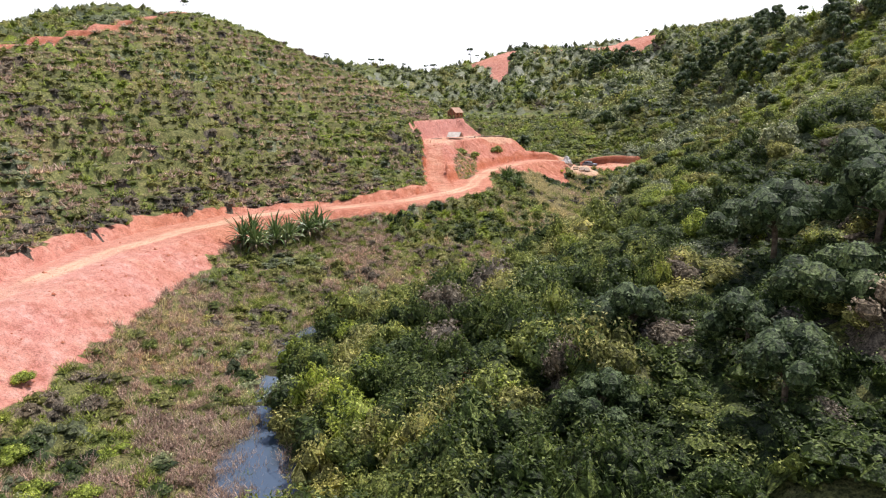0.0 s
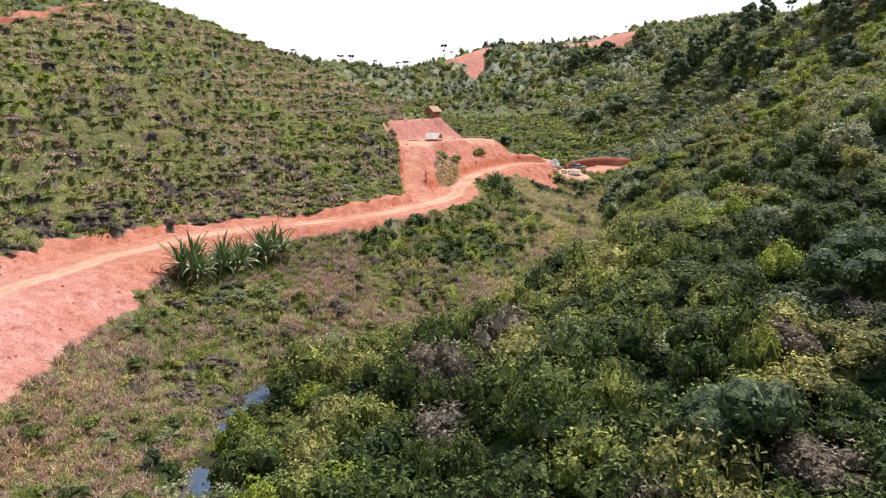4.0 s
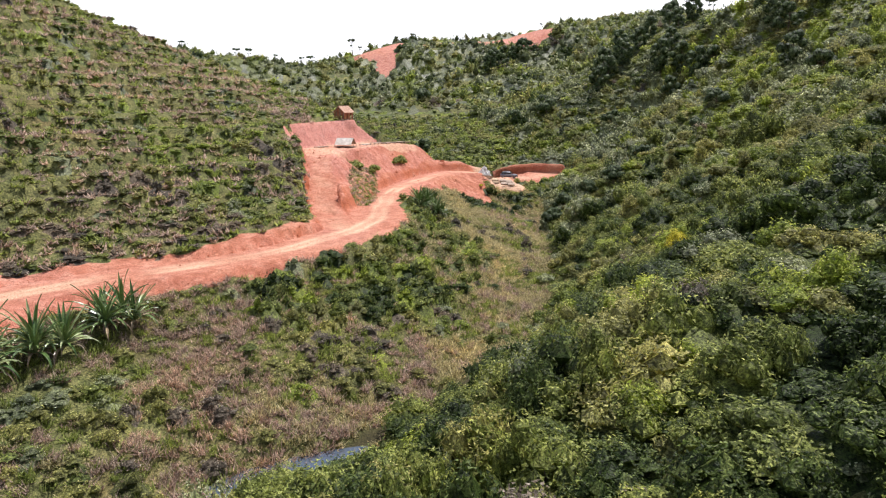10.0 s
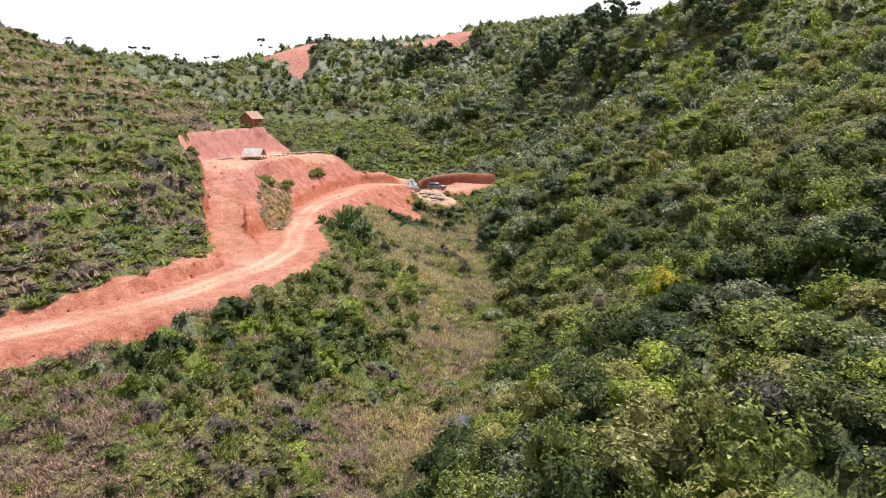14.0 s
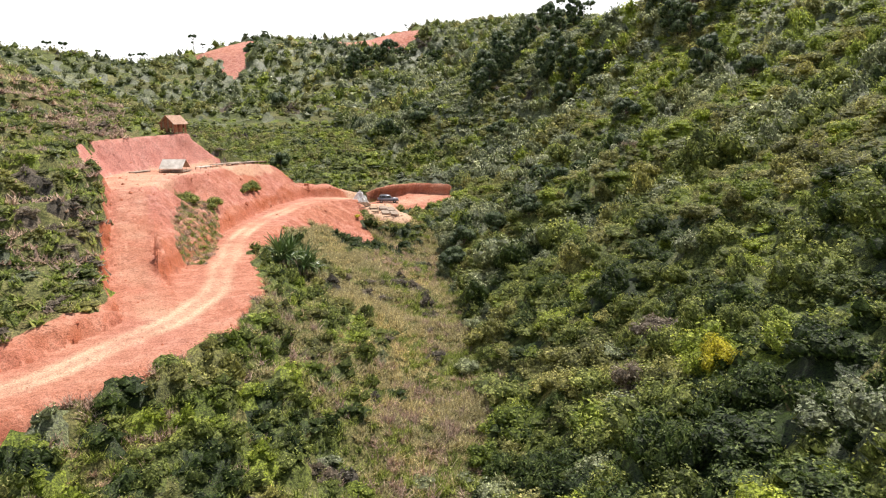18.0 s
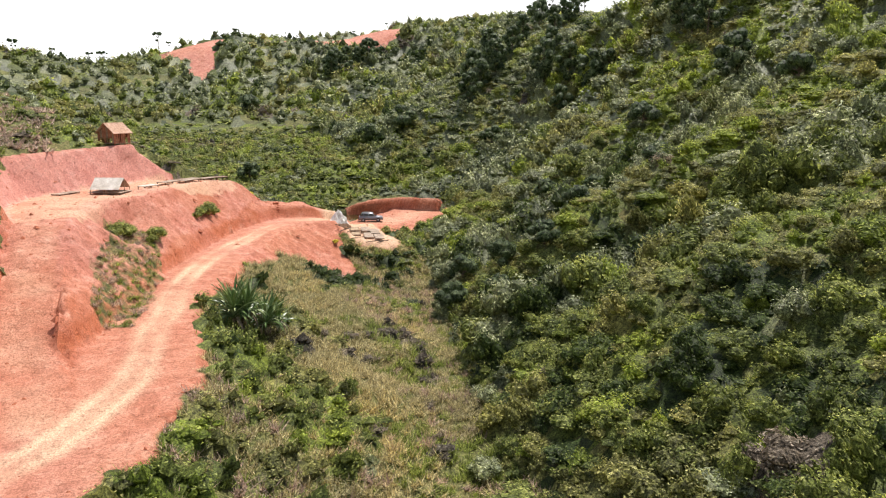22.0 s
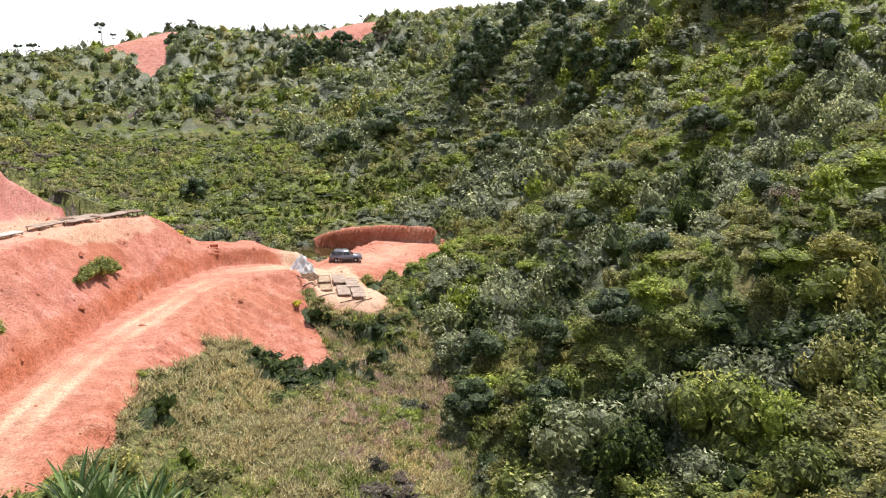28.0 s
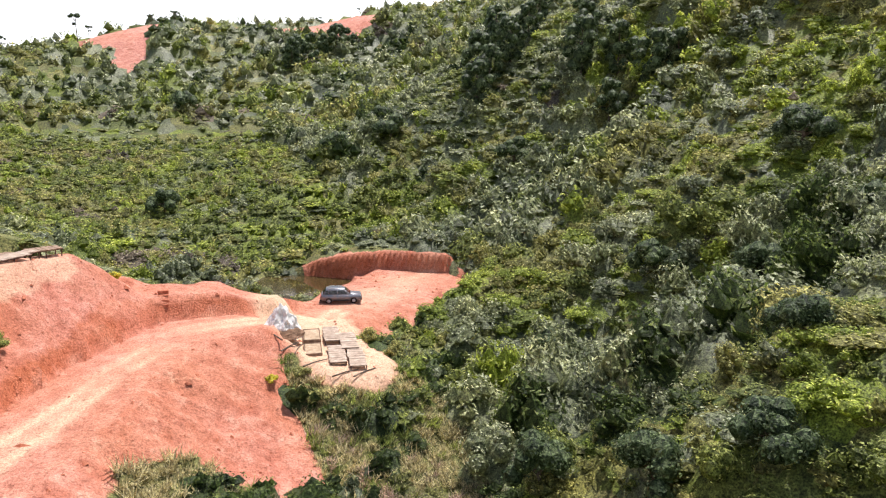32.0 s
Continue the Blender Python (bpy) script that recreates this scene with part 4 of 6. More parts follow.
def hill_rule(x, y, side, over, hill, meadow, hollow):
    z, n2, n3 = sample(GZ, x, y), wave(x, y, 11, 32), wave(x, y, 40, 6)
    rows = np.sin(z * 2 * math.pi / 2.3 + 0.8 * n3)
    strip = smooth(10, 4, over) * smooth(110, 122, y)
    tall = 0.75 + 0.25 * n2 + 0.35 * wave(x, y, 30, 36)
    tilled = np.maximum(smooth(10, 18, over) * smooth(-0.6, 0.5, wave(x, y, 60, 37)) * (y > 95), smooth(160, 172, y) * (x < -3))
    bush = np.clip(0.8 + 0.25 * rows + 0.3 * n2 - 0.25 * strip, 0.05, 1)
    bush = bush * (1 - 0.7 * smooth(1.1, 0.6, np.hypot((x + 52) / 17, (y - 154) / 10) + 0.35 * lumps(x, y, 9, 38)))
    bush = bush * (1 - tilled) + tilled * np.clip(0.35 + 3.0 * rows + 0.3 * n2, 0.02, 1)
    return np.where(hill & (y < 260), bush, 0.0), 0.85 + 0 * x, np.clip(tall, 0.4, 2) * (1 - 0.4 * strip)


def meadow_rule(x, y, side, over, hill, meadow, hollow):
    n1, n2 = wave(x, y, 20, 31), wave(x, y, 7, 32)
    lush = (x > -9) & (np.abs(over) < 16) & (y > 112)
    bank = np.abs(side) < 5
    field = smooth(9, 5, np.hypot((x - 22) / 1.0, (y - 176) / 2.2)) + smooth(3, 1, np.abs(side)) * (y > 122) * (y < 168)
    return np.where(meadow, np.clip(0.08 - 0.5 * 1.5 * lumps(x, y, 11, 41, 3) + 0.2 * n2 + 0.5 * lush + 0.15 * bank + 0.2 * (y > 185) - 0.75 * field, 0.03, 1), 0.0), 0.75 + 0.25 * lush, 0.9 + 0.3 * n1 + 0.55 * lush


def make(leaves, leaf, lobes=7, n=7, fine=False):
    return [shrub_shape(RNG, leaves, leaf, lobes, fine) for _ in range(n)]



# The scrub: a low thicket that closes the ground, and crowns standing in it.
def hashed(i, j, k):
    v = (i * 374761393 + j * 668265263 + k * 1274126177) & 0x7FFFFFFF
    v = (v ^ (v >> 13)) * 1103515245 & 0x7FFFFFFF
    return ((v ^ (v >> 16)) & 0xFFFF) / 65535.0


AGAVES = [(-28, 100.3), (-24.6, 103.6), (-20.6, 109.6), (14.6, 160.2), (17.2, 161.6)]


class Crowns:
    """One crown at most in every cell of a grid, with its place, radius, height, kind and tone."""

    def __init__(self, cell, box, rule, seed):
        self.cell, self.i0, self.j0 = cell, int(box[0] // cell), int(box[2] // cell)
        ni, nj = int((box[1] - box[0]) / cell) + 2, int((box[3] - box[2]) / cell) + 2
        i, j = np.meshgrid(np.arange(ni) + self.i0, np.arange(nj) + self.j0, indexing="ij")
        self.shape = i.shape
        i, j = i.ravel(), j.ravel()
        rnd = [hashed(i, j, seed * 10 + k) for k in range(6)]
        self.x, self.y = (i + 0.1 + 0.8 * rnd[0]) * cell, (j + 0.1 + 0.8 * rnd[1]) * cell
        self.r, self.h, self.kind = np.ones(len(i)), np.zeros(len(i)), np.zeros(len(i), int)
        self.tone = 0.03 + 0.97 * rnd[5]
        m = in_reach(self.x, self.y)
        x, y = self.x[m], self.y[m]
        share, side, over, hill, meadow, hollow = mixture(x, y)
        density, wide, tall = rule(x, y, side, over, hill, meadow, hollow)
        density = density * np.where((side < 0) & (side > -8) & (y > 76) & (y < 122) & (cell > 2), 0.15, 1)
        for ax, ay in AGAVES:
            density = density * smooth(2.2, 3.6, np.hypot(x - ax, y - ay))
        density = density * np.where(np.hypot((x - 40.5) / 6.5, (y - 198) / 6.5) < 1, 0.4, 1)
        for px, py, pr in ((19, 115.6, 1.2), (0, 94.8, 2.0), (-5, 92.2, 2.6), (-9, 90, 1.8), (-16, 83, 1.8), (-17.3, 68, 1.8), (-12.3, 46, 3.0)):
            density = density * smooth(pr, pr + 1.6, np.hypot(x - px, y - py))
        density = density * ~inside(x, y, [(47, 230), (47.5, 246.0), (51.6, 243.5), (55.7, 240.4), (59.7, 237.4), (63.6, 234.7), (65.6, 232.4), (64, 228), (60, 220)])
        ok = (rnd[2][m] < density) & (sample(CLAY, x, y) < 0.35) & (sample(WET, x, y) < 0.4) & ((np.abs(side) > 1.1) | (y > 196))
        self.r[m] = wide * (0.75 + 0.5 * rnd[3][m])
        tall = tall * np.where(inside(x, y, [(47, 238), (47, 248), (54, 247), (59.5, 241), (57, 236)]), 0.3, 1)
        self.h[m] = np.where(ok, tall * (0.6 + 0.75 * rnd[4][m]), 0)
        # like kinds stand together in drifts
        drift = lumps(x, y, 11, seed + 80, 2) + 0.9 * hashed(i, j, seed * 10 + 7)[m]
        roll = np.argsort(np.argsort(drift)) / max(len(drift), 1)
        order = np.array([5, 1, 4, 0, 2, 3])
        nth = (roll[:, None] > np.cumsum(share[:, order] / share.sum(1)[:, None], 1)).sum(1)
        self.kind[m] = order[np.minimum(nth, 5)]

    def over(self, x, y, best, kind, tone):
        ci, cj = np.floor(x / self.cell).astype(int) - self.i0, np.floor(y / self.cell).astype(int) - self.j0
        for di in (-1, 0, 1):
            for dj in (-1, 0, 1):
                a, b = ci + di, cj + dj
                ok = (a >= 0) & (b >= 0) & (a < self.shape[0]) & (b < self.shape[1])
                n = np.where(ok, a * self.shape[1] + b, 0)
                q = ((x - self.x[n]) ** 2 + (y - self.y[n]) ** 2) / self.r[n] ** 2
                v = np.where(ok & (q < 1), self.h[n] * np.sqrt(np.maximum(1 - q, 0)), 0)
                m = v > best
                best, kind, tone = np.where(m, v, best), np.where(m, self.kind[n], kind), np.where(m, self.tone[n], tone)
        return best, kind, tone


def tall_rule(x, y, side, over, hill, meadow, hollow):
    density, wide, tall = big_rule(x, y, side, over, hill, meadow, hollow)
    tall = np.minimum(tall, 5.0) * np.where(np.hypot((x - 44) / 14, (y - 236) / 9) < 1, 0.3, 1)
    return density * 0.92, np.maximum(1.9, 0.62 * tall) + 0.25 * (y > 230), tall


def low_rule(x, y, side, over, hill, meadow, hollow):
    d1, w1, t1 = under_rule(x, y, side, over, hill, meadow, hollow)
    d2, w2, t2 = hill_rule(x, y, side, over, hill, meadow, hollow)
    d3, w3, t3 = meadow_rule(x, y, side, over, hill, meadow, hollow)
    pick = lambda a, b, c: np.where(hill, b, np.where(meadow, c, a))
    return pick(d1, d2, d3), pick(1.05 + 0 * x, 1.0 + 0 * x, 0.9 + 0.2 * w3), pick(0.75 * t1, t2, t3)


TALL_CROWNS = Crowns(3.3, (-345, 335, 26, 525), tall_rule, 5)
LOW_CROWNS = Crowns(1.55, (-210, 220, 26, 350), low_rule, 6)


def puffs(x, y, cell):
    """The small rounded sprays of leaves that make up a crown, as a height."""
    ci, cj, best = np.floor(x / cell).astype(np.int64), np.floor(y / cell).astype(np.int64), np.zeros(len(x))
    for di in (-1, 0, 1):
        for dj in (-1, 0, 1):
            a, b = ci + di, cj + dj
            r = cell * (0.5 + 0.45 * hashed(a, b, 93))
            q = ((x - (a + 0.1 + 0.8 * hashed(a, b, 91)) * cell) ** 2 + (y - (b + 0.1 + 0.8 * hashed(a, b, 92)) * cell) ** 2) / r**2
            best = np.maximum(best, (0.35 + 0.65 * hashed(a, b, 94)) * np.sqrt(np.maximum(1 - q, 0)))
    return best


def canopy(x, y, cell=0.8):
    """Height of the crowns over the ground with the kind and tone of the plant on top."""
    best, kind, tone = np.full(len(x), 0.02), np.zeros(len(x), int), np.full(len(x), 0.5)
    wx, wy = x + 0.25 * lumps(x, y, 0.9, 71, 2), y + 0.25 * lumps(x, y, 0.9, 72, 2)
    best, kind, tone = TALL_CROWNS.over(wx, wy, best, kind, tone)
    best, kind, tone = LOW_CROWNS.over(wx, wy, best, kind, tone)
    spray = 1.35 * puffs(x, y, cell) - 0.35
    if cell < 1.5:
        spray = spray + 0.55 * puffs(x + 3.7, y + 1.9, cell * 0.48) - 0.2
    return best * (0.82 + 0.2 * lumps(x, y, 1.6, 73, 2)) + np.minimum(best, 1.0) * cell * spray - 0.12, kind, tone


LABELS_CANOPY = "dense mixed green and olive scrub covering the valley slopes"


def leaning(x, y):
    """The way plants grow on a slope: between upright and square to the ground."""
    gx, gy = (sample(GZ, x + 3, y) - sample(GZ, x - 3, y)) / 6, (sample(GZ, x, y + 3) - sample(GZ, x, y - 3)) / 6
    d = np.stack([-0.7 * gx, -0.7 * gy, np.ones(len(x))], 1)
    return d / np.linalg.norm(d, axis=1)[:, None]


def crown_sheet(box, step, band, seed, cell):
    """The inner mass of the scrub between two distances from the flight."""
    gx, gy = np.meshgrid(np.arange(box[0], box[1], step), np.arange(box[2], box[3], step), indexing="ij")
    ny = gx.shape[1]
    d = near_line(gx[::4, ::4], gy[::4, ::4], FLIGHT)[0].repeat(4, 0).repeat(4, 1)[:gx.shape[0], :ny]
    use = ((d >= band[0] - 7 * (band[0] > 0)) & (d < band[1] + 2) & in_reach(gx, gy)).ravel()
    ids = np.full(gx.size, -1)
    ids[use] = np.arange(use.sum())
    rng = np.random.RandomState(seed)
    x, y = gx.ravel()[use] + rng.uniform(-0.3, 0.3, use.sum()) * step, gy.ravel()[use] + rng.uniform(-0.3, 0.3, use.sum()) * step
    h, kind, tone = canopy(x, y, cell)
    a = (np.arange(gx.shape[0] - 1)[:, None] * ny + np.arange(ny - 1)[None]).ravel()
    f = ids[np.stack([a, a + ny, a + ny + 1, a + 1], 1)]
    f = f[(f >= 0).all(1)]
    f = f[(h[f] > 0.02).any(1)]
    used, inv = np.unique(f.ravel(), return_inverse=True)
    x, y, h, kind, tone = x[used], y[used], h[used], kind[used], tone[used]
    f = inv.reshape(-1, 4)
    co = np.c_[x, y, sample(GZ, x, y) - 0.15] + leaning(x, y) * (h * 0.5)[:, None]
    me = quads_mesh("scrub", co, f)
    # the whole sheet is flagged for the painted-in inner shade
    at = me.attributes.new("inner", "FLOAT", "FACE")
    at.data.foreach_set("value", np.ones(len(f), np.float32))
    top = f[np.arange(len(f)), h[f].argmax(1)]
    finish(me, kind[top], tone[top])


def finish(me, kind, tone, name="scrub", label=LABELS_CANOPY):
    for _, mat, _ in SPECIES:
        me.materials.append(mat)
    me.polygons.foreach_set("material_index", kind.astype(np.int32))
    at = me.attributes.new("plant", "FLOAT", "FACE")
    at.data.foreach_set("value", tone.astype(np.float32))
    tagged(new(name, me), label, "scrub", kind="stuff")


def crowns_of(grid, band, shapes, seed, leaves, keep=1.0):
    """The crowns of one grid between two distances from the flight, joined; leaves is the number of leaves in a shape."""
    rng = np.random.RandomState(seed)
    d = near_line(grid.x, grid.y, FLIGHT)[0]
    at = np.nonzero((grid.h > 0.12) & (d >= band[0]) & (d < band[1]) & (rng.uniform(size=len(d)) < keep))[0]
    x, y, r, h, kind, tone = grid.x[at], grid.y[at], grid.r[at], grid.h[at], grid.kind[at], grid.tone[at]
    z, up = sample(GZ, x, y) - 0.12 * h, leaning(x, y)
    pick, turn, wide = rng.randint(len(shapes), size=len(x)), rng.uniform(0, 6.283, len(x)), r * rng.uniform(0.85, 1.15, len(x))
    tilt = 0.55 * up[:, :2] / up[:, 2:] + rng.normal(scale=0.1, size=(len(x), 2))
    co, kinds, tones, inner = [], [], [], []
    for k, shape in enumerate(shapes):
        m = pick == k
        cs, sn = np.cos(turn[m])[:, None, None], np.sin(turn[m])[:, None, None]
        w, tall = wide[m][:, None, None], (h[m] / 1.45)[:, None, None]
        pz = shape[None, ..., 2] * tall
        px = (shape[None, ..., 0] * cs - shape[None, ..., 1] * sn) * w + tilt[m][:, :1, None] * pz
        py = (shape[None, ..., 0] * sn + shape[None, ..., 1] * cs) * w + tilt[m][:, 1:, None] * pz
        co.append(np.stack([x[m][:, None, None] + px, y[m][:, None, None] + py, z[m][:, None, None] + pz], -1).reshape(-1, 3))
        kinds.append(np.repeat(kind[m], len(shape)))
        tones.append(np.repeat(tone[m], len(shape)))
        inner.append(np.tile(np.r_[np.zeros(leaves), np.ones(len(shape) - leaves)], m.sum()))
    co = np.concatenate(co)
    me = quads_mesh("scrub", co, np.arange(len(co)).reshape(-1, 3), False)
    # cores are flagged for the painted-in inner shade, leaves are not
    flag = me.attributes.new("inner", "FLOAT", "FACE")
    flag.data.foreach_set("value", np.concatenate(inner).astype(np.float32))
    finish(me, np.concatenate(kinds), np.concatenate(tones))


for band, box, step, seed, cell in (((0, 95), (-100, 140, 26, 262), 0.75, 401, 1.0), ((95, 190), (-210, 215, 40, 345), 1.1, 403, 1.6), ((190, 900), (-345, 335, 60, 525), 2.2, 404, 2.6)):
    crown_sheet(box, step, band, seed, cell)
for band, leaves, leaf, lobes, keep in (((0, 50), 430, 0.125, 9, 1.0), ((50, 95), 340, 0.15, 10, 1.0), ((95, 190), 105, 0.24, 7, 1.0), ((190, 900), 24, 0.36, 2, 0.75)):
    crowns_of(TALL_CROWNS, band, make(leaves, leaf, lobes, 7, band[0] == 0), 420 + band[0], leaves, keep)
for band, leaves, leaf, lobes, keep in (((0, 50), 76, 0.19, 4, 1.0), ((50, 95), 40, 0.26, 3, 1.0), ((95, 190), 18, 0.36, 1, 0.85)):
    crowns_of(LOW_CROWNS, band, make(leaves, leaf, lobes, 7), 430 + band[0], leaves, keep)
BIG_NEAR = plants(big_rule, (-20, 90, 28, 205), 3.1, (0, 50), 201)

# the tall shrubs of the near slope, each a plant of its own on short stems
def stems_mesh(rng):
    bm = bmesh.new()
    for _ in range(4):
        a, r = rng.uniform(0, 6.283), rng.uniform(0.1, 0.45)
        limb(bm, (0.08 * math.cos(a), 0.08 * math.sin(a), -0.1), (r * math.cos(a), r * math.sin(a), rng.uniform(0.7, 1.2)), 0.04, 0.015, 5)
    me = bpy.data.meshes.new("stem")
    bm.to_mesh(me)
    bm.free()
    return me


def limb(bm, a, b, r0, r1, sides=6):
    """A tapered round limb from a to b."""
    a, b = Vector(a), Vector(b)
    turn = (b - a).to_track_quat("Z", "Y").to_matrix()
    rings = []
    for p, r in ((a, r0), (a.lerp(b, 0.5), (r0 + r1) / 2), (b, r1)):
        rings.append([bm.verts.new(p + turn @ Vector((r * math.cos(k * 2 * math.pi / sides), r * math.sin(k * 2 * math.pi / sides), 0))) for k in range(sides)])
    for lo, hi in zip(rings[:-1], rings[1:]):
        for k in range(sides):
            bm.faces.new((lo[k], lo[(k + 1) % sides], hi[(k + 1) % sides], hi[k]))
    bm.faces.new(rings[-1])


BARK = grainy("bark", (0.05, 0.035, 0.025), (0.12, 0.09, 0.065), (0.22, 0.18, 0.14), 3.0)
bx, by, bd, bwide, btall, bkind = BIG_NEAR
order = np.argsort(bd)
chosen = np.zeros(len(bx), bool)
chosen[order[:290]] = True
CROWNS = make(620, 0.12, 12, 6)
shrub_rng = np.random.RandomState(8)
STEMS = [stems_mesh(shrub_rng) for _ in range(3)]
for st in STEMS:
    st.materials.append(BARK)
SHRUB_LABELS = ["leafy green shrub on the valley slope", "olive-green shrub with fine leaves on the slope", "grey-green shrub with shiny pale leaves", "dark green dense bush in a hollow",
                "fresh bright green rounded shrub on the slope", "brown half-dead shrub among green ones"]
crown_meshes = {}
for n, i in enumerate(order[:290]):
    k, c = int(bkind[i]), n % 6
    if (k, c) not in crown_meshes:
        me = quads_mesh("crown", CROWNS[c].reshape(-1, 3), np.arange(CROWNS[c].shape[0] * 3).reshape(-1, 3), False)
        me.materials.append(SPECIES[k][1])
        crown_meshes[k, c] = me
    shrub = tagged(new("shrub"), SHRUB_LABELS[k], "shrub", "shrubs on the near slope")
    w, t = float(bwide[i]), float(btall[i])
    shrub.matrix_world = Matrix.Translation((bx[i], by[i], float(sample(GZ, bx[i:i + 1], by[i:i + 1])[0]) - 0.1)) @ pose(0, 0, 0, 0, 0, shrub_rng.uniform(0, 360)) @ Matrix.Diagonal((w, w, t / 1.5, 1))
    for pname, data in (("crown", crown_meshes[k, c]), ("stem", STEMS[n % 3])):
        new(pname, data).parent = shrub

# grasses of the meadow and between the rows of scrub
TUFT_NEAR, TUFT_FAR = [tuft_shape(RNG, 34, 0.7, 0.9, 0.05) for _ in range(6)], [tuft_shape(RNG, 14, 0.6, 0.9, 0.12) for _ in range(5)]


def grasses(x, y, shapes, seed, wide, lushness=0.3):
    rng = np.random.RandomState(seed)
    n1 = 1.5 * lumps(x, y, 11, 41, 3)
    hilly = (line_side(x, y, ROAD_XY) > 12)
    keep = (sample(CLAY, x, y) < 0.45) & (sample(WET, x, y) < 0.6) & (rng.uniform(size=len(x)) < np.clip(0.85 + 0.4 * n1, 0.25, 1))
    x, y, n1, hilly = x[keep], y[keep], n1[keep], hilly[keep]
    field = smooth(10, 6, np.hypot((x - 22) / 1.0, (y - 176) / 2.2))
    straw = 0.1 + 0.7 * (x > 8) + 0.5 * lumps(x, y, 20, 43, 2) + 0.5 * field
    roll = rng.uniform(size=len(x))
    green = rng.uniform(size=len(x)) < np.clip(lushness - 0.75 * n1 + 0.25 * (y > 118) - 0.4 * field - 0.2 * hilly, 0.02, 0.95)
    sc, sq = wide * rng.uniform(0.7, 1.4, len(x)), rng.uniform(0.6, 1.2, len(x))
    for name, mat, m, label in (("straw_grass", F_STRAW, ~green & (roll < straw), "straw-coloured dry grass tussocks"), ("pink_grass", F_DRY, ~green & (roll >= straw), "pinkish dry grass in seed"),
                                ("green_grass", F_SEDGE, green, "green grass and sedge tussocks")):
        strew(name, shapes, x[m], y[m], sc[m], sq[m], mat, label, "grass", 0.02, seed)


gx, gy = scattered(RNG, -40, 48, 30, 206, 0.68)
m = (line_side(gx, gy, CREEK_XY) > -3) & (line_side(gx, gy, ROAD_XY) < 0)
grasses(gx[m], gy[m], TUFT_NEAR, 61, 0.9, 0.06)
gx, gy = scattered(RNG, 2, 9, 152, 185, 0.75)
m = inside(gx, gy, WEEDY)
grasses(gx[m], gy[m], TUFT_NEAR, 63, 0.6, 0.22)
gx, gy = scattered(RNG, -110, -3, 45, 240, 1.25)
m = (line_side(gx, gy, ROAD_XY) > 0) & in_reach(gx, gy)
grasses(gx[m], gy[m], TUFT_FAR, 62, 1.2, 0.45)


# ------------------------------------------------------------------ things
def part(name, bm, mat, parent, label="", smooth_faces=False):
    """One bmesh as a mesh object under a thing or a part."""
    me = bpy.data.meshes.new(name)
    bm.to_mesh(me)
    bm.free()
    me.materials.append(mat)
    if smooth_faces:
        me.polygons.foreach_set("use_smooth", np.ones(len(me.polygons), bool))
    ob = new(name, me)
    ob.parent = parent
    return tagged(ob, label)


def height(x, y):
    return float(sample(GZ, np.array([x], float), np.array([y], float))[0])


def thing(name, m, label, category, group=""):
    ob = tagged(new(name), label, category, group)
    ob.matrix_world = m
    return ob


def block(size, at=(0, 0, 0), turn=(0, 0, 0), bevel=0.01, bm=None):
    """A box with softened edges."""
    bm = bm or bmesh.new()
    made = bmesh.ops.create_cube(bm, size=1.0, matrix=pose(*at, *turn) @ Matrix.Diagonal((*size, 1)))
    if bevel:
        edges = list({e for v in made["verts"] for e in v.link_edges})
        bmesh.ops.bevel(bm, geom=edges, offset=bevel, segments=1, affect="EDGES")
    return bm


WOOD = grainy("weathered_wood", (0.14, 0.09, 0.06), (0.27, 0.18, 0.12), (0.42, 0.31, 0.22), 2.5, 0.85, 0.4, 0.01)
PALE_WOOD = grainy("pale_planks", (0.26, 0.19, 0.14), (0.40, 0.31, 0.235), (0.54, 0.44, 0.35), 2.0, 0.85, 0.3, 0.01)
RED_WOOD = grainy("reddish_boards", (0.22, 0.075, 0.045), (0.36, 0.14, 0.08), (0.48, 0.22, 0.13), 2.0, 0.85, 0.3, 0.01)
THATCH = grainy("dry_roofing", (0.36, 0.21, 0.14), (0.54, 0.34, 0.24), (0.68, 0.48, 0.36), 3.0, 0.9, 0.6, 0.03)
SHEET = grainy("pale_sheeting", (0.48, 0.44, 0.36), (0.66, 0.62, 0.54), (0.80, 0.77, 0.70), 1.2, 0.7, 0.3, 0.02)
# wood for rack legs and rails, underside shade put into its colour
SHADOW_WOOD = grainy("shaded_boards", (0.05, 0.03, 0.022), (0.10, 0.06, 0.045), (0.17, 0.11, 0.08), 2.0, 0.9)
EARTH = grainy("brown_earth", (0.10, 0.06, 0.035), (0.22, 0.13, 0.08), (0.36, 0.23, 0.15), 1.5, 0.95, 0.8, 0.05)
PALE_EARTH = grainy("pale_dried_crop", (0.26, 0.18, 0.11), (0.40, 0.29, 0.19), (0.52, 0.41, 0.29), 2.0, 0.95, 0.5, 0.02)


